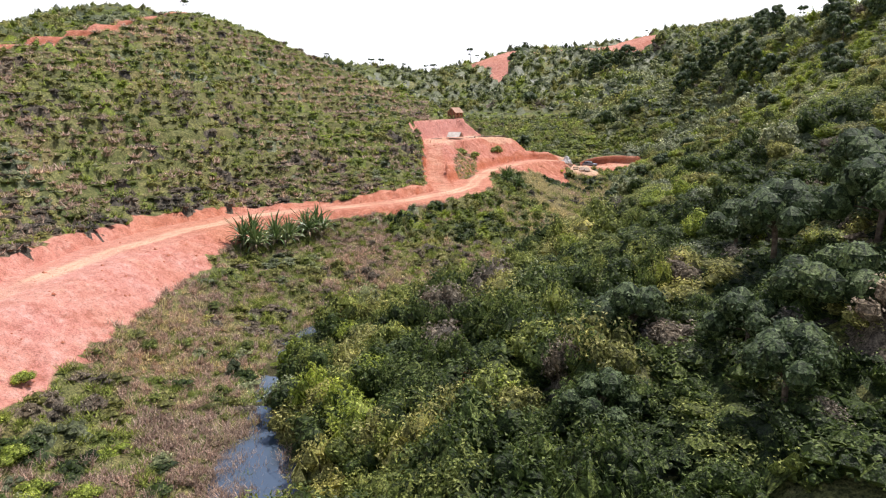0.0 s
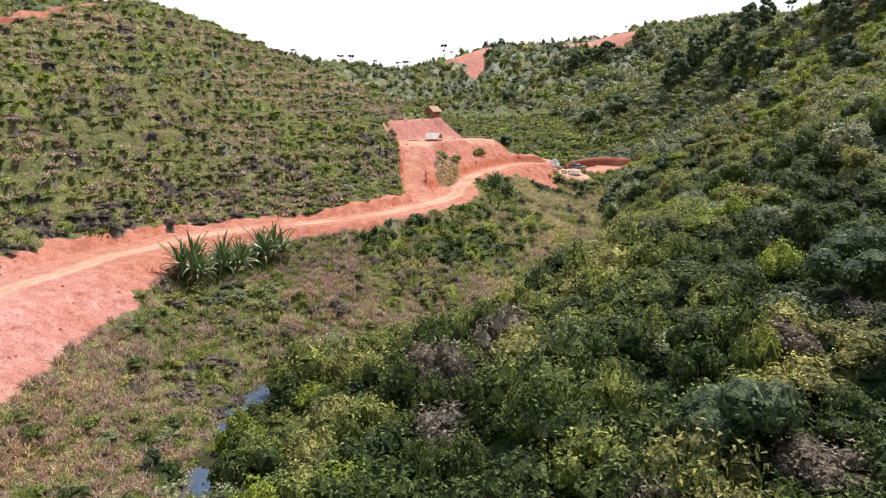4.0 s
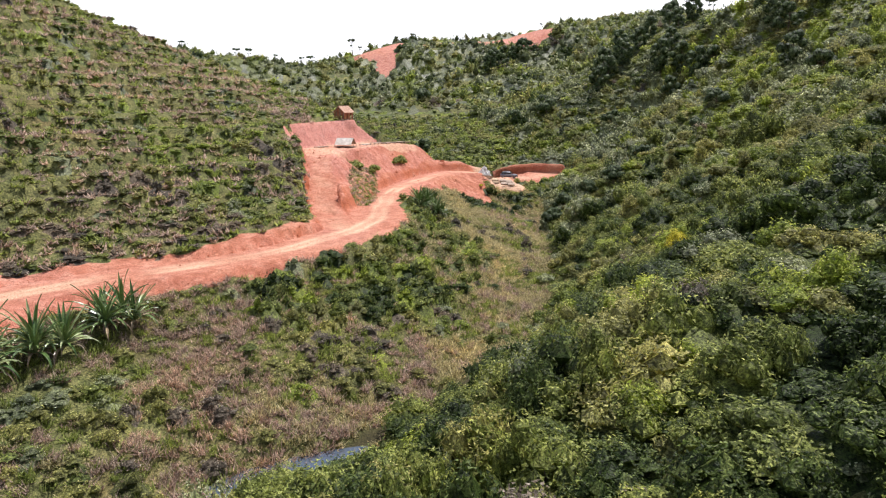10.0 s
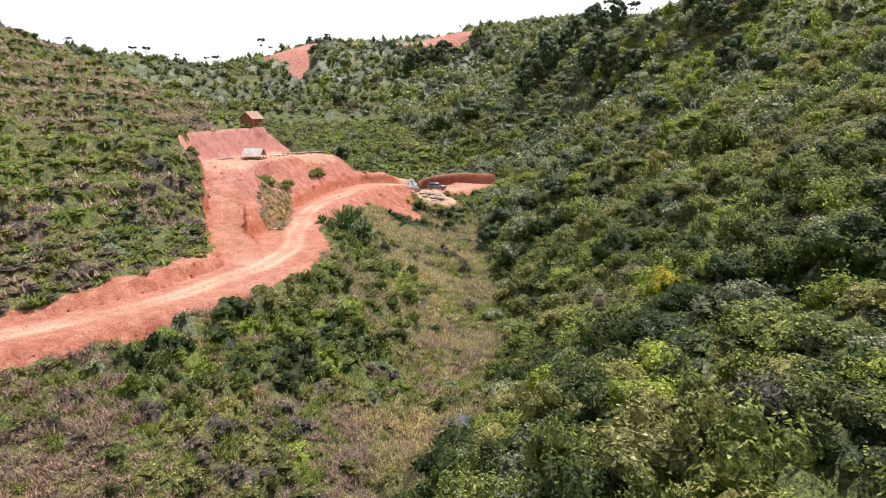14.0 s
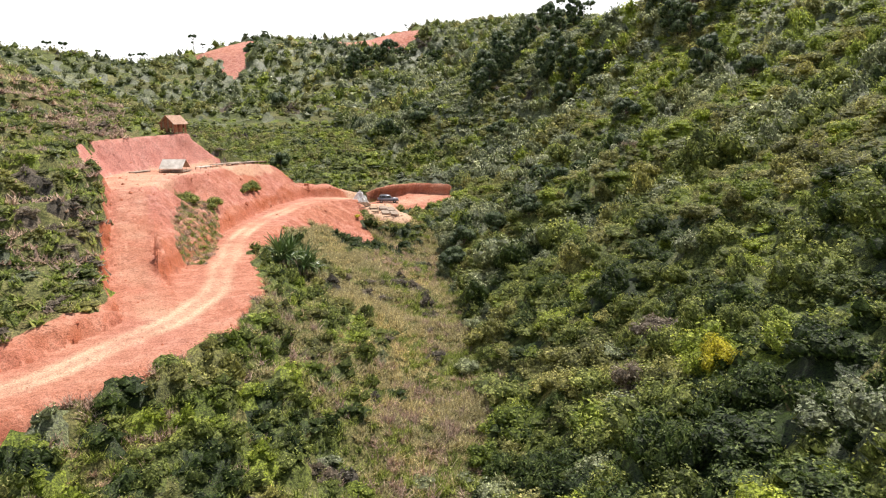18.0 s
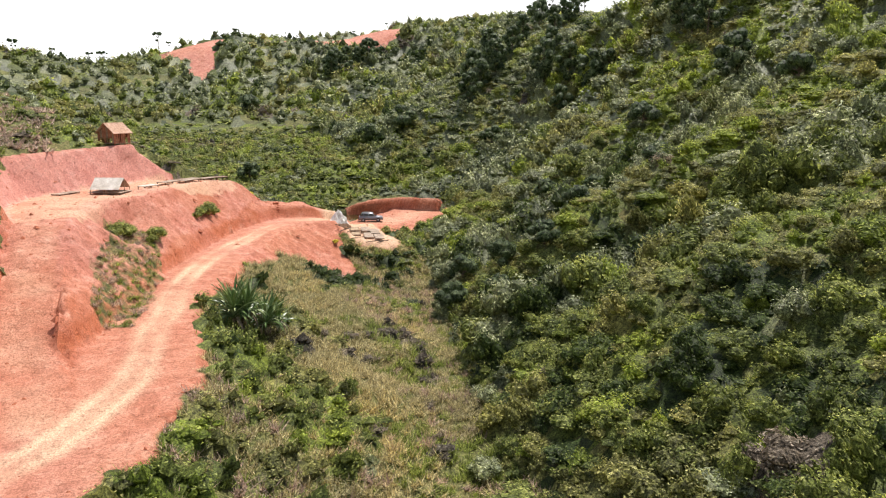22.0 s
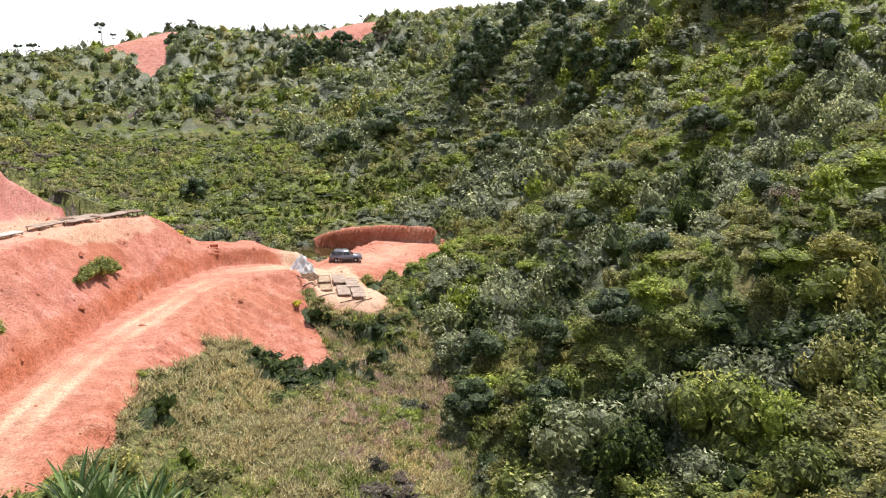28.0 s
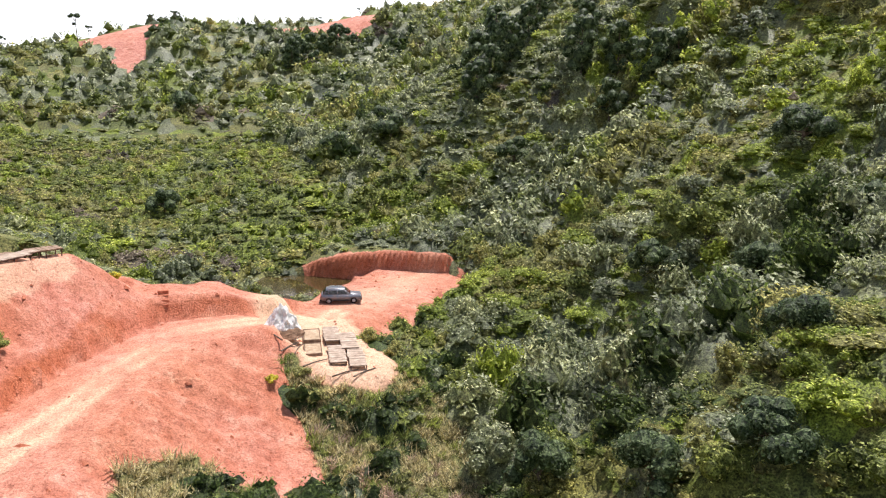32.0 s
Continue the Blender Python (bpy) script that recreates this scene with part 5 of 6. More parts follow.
# trees -------------------------------------------------------------
def crown_mesh(rng, mat, lobes, leaves, leaf):
    """Leaves over a set of lobes (x, y, z, radius)."""
    lob = np.array(lobes, float)
    pick = rng.choice(len(lob), leaves, p=lob[:, 3] ** 2 / (lob[:, 3] ** 2).sum())
    d = rng.normal(size=(leaves, 3))
    d[:, 2] = d[:, 2] * 0.8 + 0.15
    d /= np.linalg.norm(d, axis=1)[:, None]
    p = lob[pick, :3] + d * (lob[pick, 3] * rng.uniform(0.35, 1.1, leaves) ** 0.5)[:, None] * (1, 1, 0.8)
    q = leaf_blades(rng, p, d + rng.normal(size=(leaves, 3)) * 0.5 + (0, 0, 0.35), leaf, leaf * 0.75)
    q = np.concatenate([q] + [inner_mass(lob[k:k + 1, :3], lob[k:k + 1, 3], 7, 3, 1.0, -60, lob[k, :3]) for k in range(len(lob))])
    me = quads_mesh("crown", q.reshape(-1, 3), np.arange(len(q) * 3).reshape(-1, 3), False)
    me.materials.append(mat)
    return me


def tree_kind(rng, kind):
    """A tree at the origin as (trunk bmesh, lobes): dense round, tall cone-like, or bare-stemmed with a flat top."""
    bm, lobes = bmesh.new(), []
    if kind == "round":
        h = rng.uniform(4.6, 5.6)
        limb(bm, (0, 0, -0.3), (0.1, 0.1, h * 0.5), 0.16, 0.1, 7)
        for k in range(11):
            a, r = k * 2.4 + rng.uniform(-0.4, 0.4), rng.uniform(0.5, 1.9)
            z = h * 0.72 - 0.62 * r**1.5 + rng.uniform(-0.4, 0.3)
            lobes.append((r * math.cos(a), r * math.sin(a), z, rng.uniform(0.75, 1.15)))
            limb(bm, (0.05, 0.05, h * rng.uniform(0.25, 0.45)), lobes[-1][:3], 0.06, 0.02, 5)
    elif kind == "tall":
        h = rng.uniform(7.5, 9.5)
        limb(bm, (0, 0, -0.3), (0, 0, h * 0.95), 0.17, 0.03, 7)
        for k in range(16):
            f = (k + 0.5) / 16
            a, r = k * 2.4 + rng.uniform(-0.5, 0.5), 2.3 * math.sin(math.pi * (0.15 + 0.8 * f)) * rng.uniform(0.4, 1.1)
            lobes.append((r * math.cos(a), r * math.sin(a), h * (0.16 + 0.74 * f) + rng.uniform(-0.5, 0.5), rng.uniform(0.8, 1.3)))
            limb(bm, (0, 0, h * (0.14 + 0.78 * f)), lobes[-1][:3], 0.045, 0.015, 5)
    else:
        h = rng.uniform(6.0, 7.5)
        bend = rng.uniform(-0.5, 0.5)
        limb(bm, (0, 0, -0.3), (bend, 0.1, h * 0.72), 0.13, 0.07, 7)
        for k in range(8):
            a, r = k * 2.4 + rng.uniform(-0.4, 0.4), rng.uniform(0.5, 2.0)
            lobes.append((bend + r * math.cos(a), r * math.sin(a), h * 0.9 + rng.uniform(-0.25, 0.3) - 0.12 * r, rng.uniform(0.5, 0.85)))
            limb(bm, (bend, 0.1, h * 0.7), lobes[-1][:3], 0.05, 0.02, 5)
        for k in range(2):
            a = rng.uniform(0, 6.28)
            lobes.append((bend * 0.7 + 1.0 * math.cos(a), math.sin(a), h * 0.6, 0.45))
            limb(bm, (bend * 0.6, 0.1, h * 0.5), lobes[-1][:3], 0.04, 0.02, 5)
    return bm, lobes


tree_rng = np.random.RandomState(21)
TREE_MESHES = {}
for kind, mat, leaves, leaf in (("round", F_TREE, 1800, 0.2), ("tall", F_TREE, 1100, 0.34), ("flat", F_TREE, 300, 0.34)):
    for k in range(3):
        bm, lobes = tree_kind(tree_rng, kind)
        me = bpy.data.meshes.new("trunk")
        bm.to_mesh(me)
        bm.free()
        me.materials.append(BARK)
        TREE_MESHES[kind, k] = (me, crown_mesh(tree_rng, mat, lobes, leaves, leaf))
TREE_LABELS = {"round": "dark green dense-crowned tree on the slope", "tall": "tall dark narrow tree standing above the scrub", "flat": "slender skyline tree with a flat open crown"}


def plant_tree(kind, k, x, y, size, group):
    tree = thing("tree", Matrix.Translation((x, y, height(x, y))) @ pose(0, 0, 0, 0, 0, (x * 37 + y * 91) % 360) @ Matrix.Scale(size, 4), TREE_LABELS[kind], "tree", group)
    for name, data in zip(("trunk", "crown"), TREE_MESHES[kind, k % 3]):
        new(name, data).parent = tree
    return tree


ROUND_TREES = [(13, 46.5, 1.0), (24, 50, 1.15), (29.5, 47, 1.2), (22.5, 39.5, 1.0), (17, 33, 0.9), (18, 40, 0.8), (25, 59, 0.9), (33, 55, 1.1), (9, 38, 0.75), (-4, 59, 0.7),
               (50, 176, 1.0), (46, 169.5, 0.85), (43.5, 178, 0.9), (48, 184, 1.0), (53, 171, 0.9), (77, 286, 1.5), (66, 289, 1.4), (88, 255, 1.3), (80, 300, 1.3), (74, 190, 1.1),
               (90, 200, 1.2), (60, 200, 1.0), (83, 186, 1.1), (71, 200, 1.0), (97, 174, 1.2), (44, 359, 1.6), (32, 277, 1.2), (70, 172, 0.9), (61, 176, 0.9)]
TALL_TREES = [(97, 281), (103, 283), (98, 288), (92, 277), (109, 300), (115, 273), (111, 257), (107, 263), (119, 217), (124, 231), (121, 224), (106, 196), (128, 240), (127, 214), (130, 220),
              (127, 291), (134, 294), (139, 321), (116, 247), (112, 249), (104, 250), (93, 407), (83, 395), (109, 415), (87, 403), (98, 409), (90, 399), (104, 411), (121, 300), (145, 330), (113, 292)]
FLAT_TREES = [(-62, 396, 0.8), (-38, 398, 0.9), (-33, 402, 1.0), (-21, 404, 0.75), (-9, 411, 0.8), (-4, 413, 0.95), (17.4, 430.5, 1.35), (21, 428, 0.7), (42, 441, 0.6), (50, 438, 0.8), (76, 452, 0.5),
              (138, 452, 0.6), (155, 338, 1.3), (150, 345, 1.1), (158, 322, 1.2), (162, 332, 1.0), (150, 400, 0.9), (-71, 205, 0.55), (128, 458, 0.6), (112, 462, 0.5)]
for n, (x, y, s) in enumerate(ROUND_TREES):
    plant_tree("round", n, x, y, s * (1.35 if y < 70 else 1.1), "dark trees on the slope")
for n, (x, y) in enumerate(TALL_TREES):
    plant_tree("tall", n, x, y, 1.15 + 0.4 * ((n * 7) % 5) / 4, "tall dark trees")
for n, (x, y, s) in enumerate(FLAT_TREES):
    plant_tree("flat", n, x, y, s, "skyline trees")

# single shrubs that stand out
bush_rng = np.random.RandomState(31)


def lone_shrub(x, y, w, t, mat, label, name="shrub", leaves=800, leaf=0.125):
    ob = thing(name, Matrix.Translation((x, y, height(x, y) - 0.05)) @ pose(0, 0, 0, 0, 0, (x * 53) % 360) @ Matrix.Diagonal((w, w, t / 1.5, 1)), label, "shrub")
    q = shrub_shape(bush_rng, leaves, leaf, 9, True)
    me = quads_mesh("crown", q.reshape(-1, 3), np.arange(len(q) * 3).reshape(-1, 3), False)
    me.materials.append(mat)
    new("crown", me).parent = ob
    new("stem", STEMS[int(abs(x)) % 3]).parent = ob


F_YELLOW = foliage("yellow_leaves", (0.30, 0.28, 0.02), (0.50, 0.46, 0.04), (0.66, 0.60, 0.10))
for x, y, w, t in ((15.4, 197.6, 1.4, 1.9), (16.3, 199.2, 1.0, 1.3), (14.3, 195.7, 1.0, 1.2), (13.6, 194.2, 0.7, 0.9), (4.6, 179.6, 1.5, 2.0), (5.5, 180.9, 1.1, 1.4), (8.5, 181.3, 1.1, 1.6), (8.0, 180.1, 0.7, 0.9)):
    lone_shrub(x, y, w, t, F_GREEN, "dark green bush on the red earth mound")
lone_shrub(33.5, 109.5, 1.4, 2.6, F_YELLOW, "yellow-green rounded bush on the slope")
lone_shrub(30, 140.5, 1.3, 1.6, F_GREY, "blue-grey leafless bush in the creek bed")
lone_shrub(24, 65, 1.6, 3.0, F_BRIGHT, "yellowish green tall shrub among darker ones")
lone_shrub(14, 76, 1.7, 3.0, F_BRIGHT, "bright green rounded shrub among grey scrub")
lone_shrub(34, 201, 0.55, 0.7, F_YELLOW, "small yellow-leaved plant on the red bank", "plant", 160, 0.25)
lone_shrub(23.5, 215, 0.7, 0.9, F_YELLOW, "small yellow-leaved plant on the terrace rim", "plant", 160, 0.25)
lone_shrub(-29, 66.5, 0.9, 1.2, F_GREEN, "small green bush in the dry grass")
for x, y, w, t in ((-30, 45, 1.3, 1.3), (-27, 42, 1.2, 1.1), (-33, 47, 1.4, 1.2), (-24, 43, 1.1, 1.0), (-34, 54, 1.0, 1.0), (37.4, 199.5, 1.0, 0.9), (36.8, 202.5, 0.8, 0.8), (44.5, 208, 0.9, 1.4), (46, 205, 1.1, 1.7), (47, 210, 0.9, 1.2)):
    lone_shrub(x, y, w, t, F_BRIGHT if x < 0 else F_OLIVE, "fresh green bush at the edge of the bare earth")
rx, ry = scattered(bush_rng, -9, 2, 42, 60, 1.2)
m = line_side(rx, ry, CREEK_XY) < -3.4
strew("rust_scrub", make(60, 0.3, 4), rx[m], ry[m], bush_rng.uniform(0.6, 1.1, m.sum()), bush_rng.uniform(0.6, 1.1, m.sum()), F_RUST, "rust-brown dying fern scrub beside the creek", seed=71)


# agave-like plants with long strap leaves ----------------------------
def strap_mesh(rng, length, bend):
    bm, rows = bmesh.new(), []
    for k in range(8):
        f = k / 7
        w = 0.11 * math.sin(math.pi * (0.12 + 0.86 * f) ** 0.8) + 0.004
        x, z = length * f * (1 - 0.25 * bend * f), length * (0.72 * f - bend * f * f * 0.75)
        rows.append([bm.verts.new((x, sy * w, z + (0.05 if sy else 0) - 0.05)) for sy in (-1, 0, 1)])
    for a, b in zip(rows[:-1], rows[1:]):
        bm.faces.new((a[0], a[1], b[1], b[0]))
        bm.faces.new((a[1], a[2], b[2], b[1]))
    me = bpy.data.meshes.new("leaf")
    bm.to_mesh(me)
    bm.free()
    return me


def strap_material(name, dark, mid, light):
    m, tree, b = material(name, 0.35)
    info = tree.nodes.new("ShaderNodeObjectInfo")
    tone = ramp_node(tree, info.outputs["Random"], [(0.0, dark), (0.6, mid), (1.0, light)])
    streaks = ramp_node(tree, noise_node(tree, 6, 3, position(tree)), [(0.3, (0.75,) * 3), (0.7, (1.2,) * 3)])
    tree.links.new(mix_node(tree, 1.0, tone, streaks, "MULTIPLY"), b.inputs["Base Color"])
    b.inputs["Specular IOR Level"].default_value = 0.5
    return m


STRAP, STRAP_DEAD = strap_material("strap_leaf", (0.07, 0.13, 0.035), (0.17, 0.25, 0.075), (0.42, 0.48, 0.24)), strap_material("dead_strap_leaf", (0.16, 0.11, 0.06), (0.3, 0.22, 0.13), (0.42, 0.33, 0.2))
strap_rng = np.random.RandomState(41)
STRAPS = [strap_mesh(strap_rng, 2.5, b) for b in (0.35, 0.6, 0.85, 1.1)]
DEAD_STRAPS = [strap_mesh(strap_rng, 2.2, 1.1)]
for me in STRAPS:
    me.materials.append(STRAP)
DEAD_STRAPS[0].materials.append(STRAP_DEAD)
for x, y, size, hearts in ((-28, 100.3, 1.5, 6), (-24.6, 103.6, 1.35, 5), (-20.6, 109.6, 1.4, 5), (14.6, 160.2, 1.25, 7), (17.2, 161.6, 1.15, 6)):
    plant = thing("agave", Matrix.Translation((x, y, height(x, y))) @ Matrix.Scale(size, 4), "large dark green agave-like plant with long strap leaves beside the road", "plant", "agaves beside the road")
    for hrt in range(hearts):
        a0 = hrt * 2.1 + x
        spread = 0.3 + 1.1 * strap_rng.uniform()
        hx, hy, hz = spread * math.cos(a0), spread * math.sin(a0), 1.7 - 0.75 * spread + 0.4 * strap_rng.uniform()
        for n in range(30):
            lift = n / 30
            me = DEAD_STRAPS[0] if n < 4 else STRAPS[min(3, int((1 - lift) * 4))]
            leaf = new("leaf", me)
            leaf.parent = plant
            leaf.matrix_local = pose(hx, hy, hz * (0.55 + 0.45 * lift), 0, 12 - 54 * lift**1.2 + strap_rng.uniform(-12, 14), n * 137.5 + strap_rng.uniform(-15, 15)) @ Matrix.Scale(strap_rng.uniform(0.65, 1.05), 4)
    for n in range(2):
        bm = bmesh.new()
        limb(bm, (0.4 * n, 0.3 * n, -0.3), (0.5 * n - 0.2, 0.3 * n, 0.9), 0.14, 0.1, 7)
        part("stem", bm, BARK, plant)


# the hut on the ledge ------------------------------------------------
def build_hut():
    hut = thing("hut", pose(4.0, 211.0, height(3.6, 211.4), 0, 0, 52) @ Matrix.Scale(0.9, 4), "small wooden hut with pinkish brown gable roof above the cut", "hut")
    w, ln, eave, ridge = 3.0, 3.6, 2.0, 3.35
    for x in (-ln / 2, -ln / 6, ln / 6, ln / 2):
        for y in (-w / 2, w / 2):
            part("post", block((0.13, 0.13, eave + 0.3), (x, y, eave / 2 - 0.15)), RED_WOOD, hut)
    part("floor", block((ln + 0.1, w + 0.1, 0.08), (0, 0, 0.25)), WOOD, hut)
    for y in (-w / 2, w / 2):
        part("wall_plate", block((ln + 0.5, 0.1, 0.1), (0, y, eave)), RED_WOOD, hut)
        for n in range(7):
            if n % 3 != 2:
                part("board", block((0.42, 0.03, 1.55), (-ln / 2 + 0.28 + n * 0.5, y, 1.05)), RED_WOOD, hut)
    for x in (-ln / 2, ln / 2):
        for n in range(8):
            yy = -w / 2 + 0.19 + n * 0.374
            top = eave + (ridge - eave) * (1 - abs(yy) / (w / 2)) - 0.12
            low = 1.1 if n % 4 else 0.3
            part("gable_board", block((0.03, 0.35, top - low), (x, yy, (top + low) / 2)), RED_WOOD if n % 3 else WOOD, hut)
    slope = math.atan2(ridge - eave, w / 2)
    run = math.hypot(ridge - eave, w / 2) + 0.5
    for sgn in (-1, 1):
        roof = part("roof", block((ln + 0.9, run, 0.07), (0, sgn * (w / 4 + 0.16), (eave + ridge) / 2 - 0.02), (-sgn * math.degrees(slope), 0, 0)), THATCH, hut, "pinkish brown roof slope")
        for n in range(6):
            strip = part("batten", block((ln + 0.92, 0.07, 0.03), (0, sgn * (w / 4 + 0.16) + sgn * (n - 2.5) * run / 6 * math.cos(slope), (eave + ridge) / 2 + 0.03 - (n - 2.5) * run / 6 * math.sin(slope)), (-sgn * math.degrees(slope), 0, 0), 0.005), THATCH, roof)
    part("ridge_cap", block((ln + 0.95, 0.28, 0.06), (0, 0, ridge + 0.07)), THATCH, hut)


build_hut()


# the low shelter and the drying racks on the terrace ------------------
def build_shelter():
    x, y = 3.6, 194.2
    ob = thing("shelter", pose(x, y, height(x, y), 0, 0, -24), "low open pole shelter with pale sheet roof on the terrace", "shelter")
    ln, w, eave, ridge = 3.6, 2.9, 0.75, 1.95
    for px in (-ln / 2, 0, ln / 2):
        for py in (-w / 2, w / 2):
            part("pole", block((0.07, 0.07, eave + 0.2), (px, py, eave / 2 - 0.1)), WOOD, ob)
        part("ridge_pole", block((0.07, 0.07, ridge), (px, 0, ridge / 2 - 0.02)), WOOD, ob)
    slope, run = math.atan2(ridge - eave, w / 2), math.hypot(ridge - eave, w / 2) + 0.25
    for sgn in (-1, 1):
        for n in range(4):
            part("roof_sheet", block((ln / 4 + 0.06, run, 0.025), (-ln / 2 + (n + 0.5) * ln / 4, sgn * (w / 4 + 0.08), (eave + ridge) / 2 + 0.012 * (n % 2)), (-sgn * math.degrees(slope), 0, 0), 0.006), SHEET if sgn < 0 else THATCH, ob)
    part("rack_floor", block((ln + 0.6, w + 0.5, 0.05), (0, 0, 0.3)), PALE_WOOD, ob)


build_shelter()


def build_rack(x, y, turn, ln, w, legs, mat, label, boards=6, group="drying racks on the terrace", name="drying_rack"):
    z = height(x, y)
    ob = thing(name, pose(x, y, z, 0, 0, turn), label, "rack", group)
    for px in (-ln / 2 + 0.15, 0, ln / 2 - 0.15):
        for py in (-w / 2 + 0.08, w / 2 - 0.08):
            part("leg", block((0.08, 0.08, legs + 0.5), (px, py, (legs - 0.5) / 2), (0, 0, 0), 0.008), SHADOW_WOOD, ob)
    for py in (-w / 2 + 0.08, w / 2 - 0.08):
        part("rail", block((ln, 0.07, 0.07), (0, py, legs), (0, 0, 0), 0.008), SHADOW_WOOD, ob)
    rng = random.Random(int(x * 10 + y))
    for n in range(boards):
        wide = ln / boards
        part("slat", block((wide * 0.9, w * rng.uniform(0.94, 1.06), 0.07), (-ln / 2 + (n + 0.5) * wide, rng.uniform(-0.03, 0.03), legs + 0.055 + rng.uniform(0, 0.015)), (0, 0, rng.uniform(-1.5, 1.5)), 0.006), mat, ob)
    return ob


for x, y, turn, ln, w, legs, mat in ((-1.4, 194.0, 52, 3.4, 1.3, 0.10, PALE_WOOD), (8.0, 199.0, 48, 2.6, 1.3, 0.3, SHEET), (10.8, 203.6, 50, 3.4, 1.5, 0.26, PALE_WOOD), (13.6, 206.4, 48, 3.2, 1.5, 0.26, PALE_WOOD),
                                     (16.4, 209.0, 44, 3.0, 1.5, 0.26, PALE_WOOD), (12.4, 209.4, 50, 3.0, 1.2, 0.26, WOOD), (15.2, 212.4, 46, 3.0, 1.4, 0.26, WOOD), (18.4, 213.2, 20, 2.6, 1.7, 0.55, WOOD), (13.9, 209.9, 48, 3.0, 1.3, 0.4, PALE_WOOD), (16.9, 211.6, 44, 2.8, 1.3, 0.26, PALE_WOOD)):
    build_rack(x, y, turn, ln, w, legs, mat, "low pale wooden drying rack standing on the terrace")
for x, y, turn, ln, w, legs, mat in ((40.4, 204.4, 77, 4.4, 1.45, 0.32, PALE_WOOD), (41.4, 209.6, 77, 4.2, 1.45, 0.32, PALE_WOOD), (41.7, 203.1, 77, 4.6, 1.45, 0.32, PALE_WOOD), (42.3, 207.2, 77, 4.4, 1.45, 0.32, PALE_WOOD)):
    build_rack(x, y, turn, ln, w, legs, mat, "pale slatted drying table on short legs beside the dam", 8, "drying tables beside the dam", "drying_table")


def build_bed(x, y, turn, ln, w):
    ob = thing("crop_bed", pose(x, y, height(x, y), 0, 0, turn), "flat pale bed of drying crop framed with boards", "crop bed", "drying beds beside the dam")
    for py in (-w / 2, w / 2):
        part("frame_board", block((ln, 0.05, 0.7), (0, py, 0.0)), WOOD, ob)
    for px in (-ln / 2, ln / 2):
        part("end_board", block((0.05, w, 0.7), (px, 0, 0.0)), WOOD, ob)
    part("filling", block((ln - 0.1, w - 0.1, 0.5), (0, 0, 0.06), (0, 0, 0), 0.05), PALE_EARTH, ob)


build_bed(39.6, 209.8, 77, 3.2, 1.5)
build_bed(38.8, 206.4, 77, 2.8, 1.5)
for n, (x, y, turn) in enumerate(((38.2, 203.2, 20), (40, 200.6, 15), (41.5, 200.2, 25), (37.4, 205.6, 60), (35.6, 206.2, 100), (36.6, 205.2, 40), (38.6, 212.4, 80))):
    bm = bmesh.new()
    limb(bm, (-1.3, 0, 0), (0, 0.08, 0.05), 0.07, 0.06, 7)
    limb(bm, (0, 0.08, 0.05), (1.2, 0, 0.02), 0.06, 0.045, 7)
    me = bpy.data.meshes.new("log")
    bm.to_mesh(me)
    bm.free()
    me.materials.append(BARK)
    log = tagged(new("log", me), "bare weathered pole lying on the ground", "log", "loose poles")
    log.matrix_world = pose(x, y, height(x, y) + 0.06, 0, 0, turn)


# the heap under white sheeting -----------------------------------------
def lump_mesh(name, rng_seed, size, folds, mat, level=4, peak=0.0):
    bm = bmesh.new()
    bmesh.ops.create_icosphere(bm, subdivisions=level, radius=1.0)
    for v in bm.verts:
        a = math.atan2(v.co.y, v.co.x)
        up = max(v.co.z, -0.25)
        k = 1 + folds * (0.5 * math.sin(7 * a + 3 * noise.noise(v.co * 2 + Vector((rng_seed, 0, 0)))) * (1 - abs(v.co.z)) + noise.noise(v.co * 2.5 + Vector((rng_seed, 5, 0))) + 0.5 * noise.noise(v.co * 7))
        k *= 1 - peak * max(up, 0)
        v.co = Vector((v.co.x * size[0] * k, v.co.y * size[1] * k, up * size[2] * (1 + folds * noise.noise(v.co * 3))))
    me = bpy.data.meshes.new(name)
    bm.to_mesh(me)
    bm.free()
    me.materials.append(mat)
    return me


TARP = grainy("white_sheeting", (0.62, 0.59, 0.54), (0.80, 0.78, 0.74), (0.90, 0.89, 0.86), 1.5, 0.5, 0.4, 0.03)
heap = thing("covered_heap", pose(36.6, 209.0, height(36.6, 209.0), 0, 0, 20), "heap of sacks under crumpled white plastic sheeting on dark earth", "heap")
for name, mesh, at in (("earth_base", lump_mesh("earth_base", 3, (1.9, 1.5, 0.7), 0.16, EARTH), (0, -0.3, 0)), ("sheeting", lump_mesh("sheeting", 9, (1.75, 1.45, 2.3), 0.3, TARP, 5, 0.5), (0.1, 0.1, 0.2)), ("sack", lump_mesh("sack", 5, (0.6, 0.5, 0.55), 0.15, TARP, 3), (1.0, 0.5, 0.4))):
    ob = new(name, mesh)
    ob.parent, ob.location = heap, at


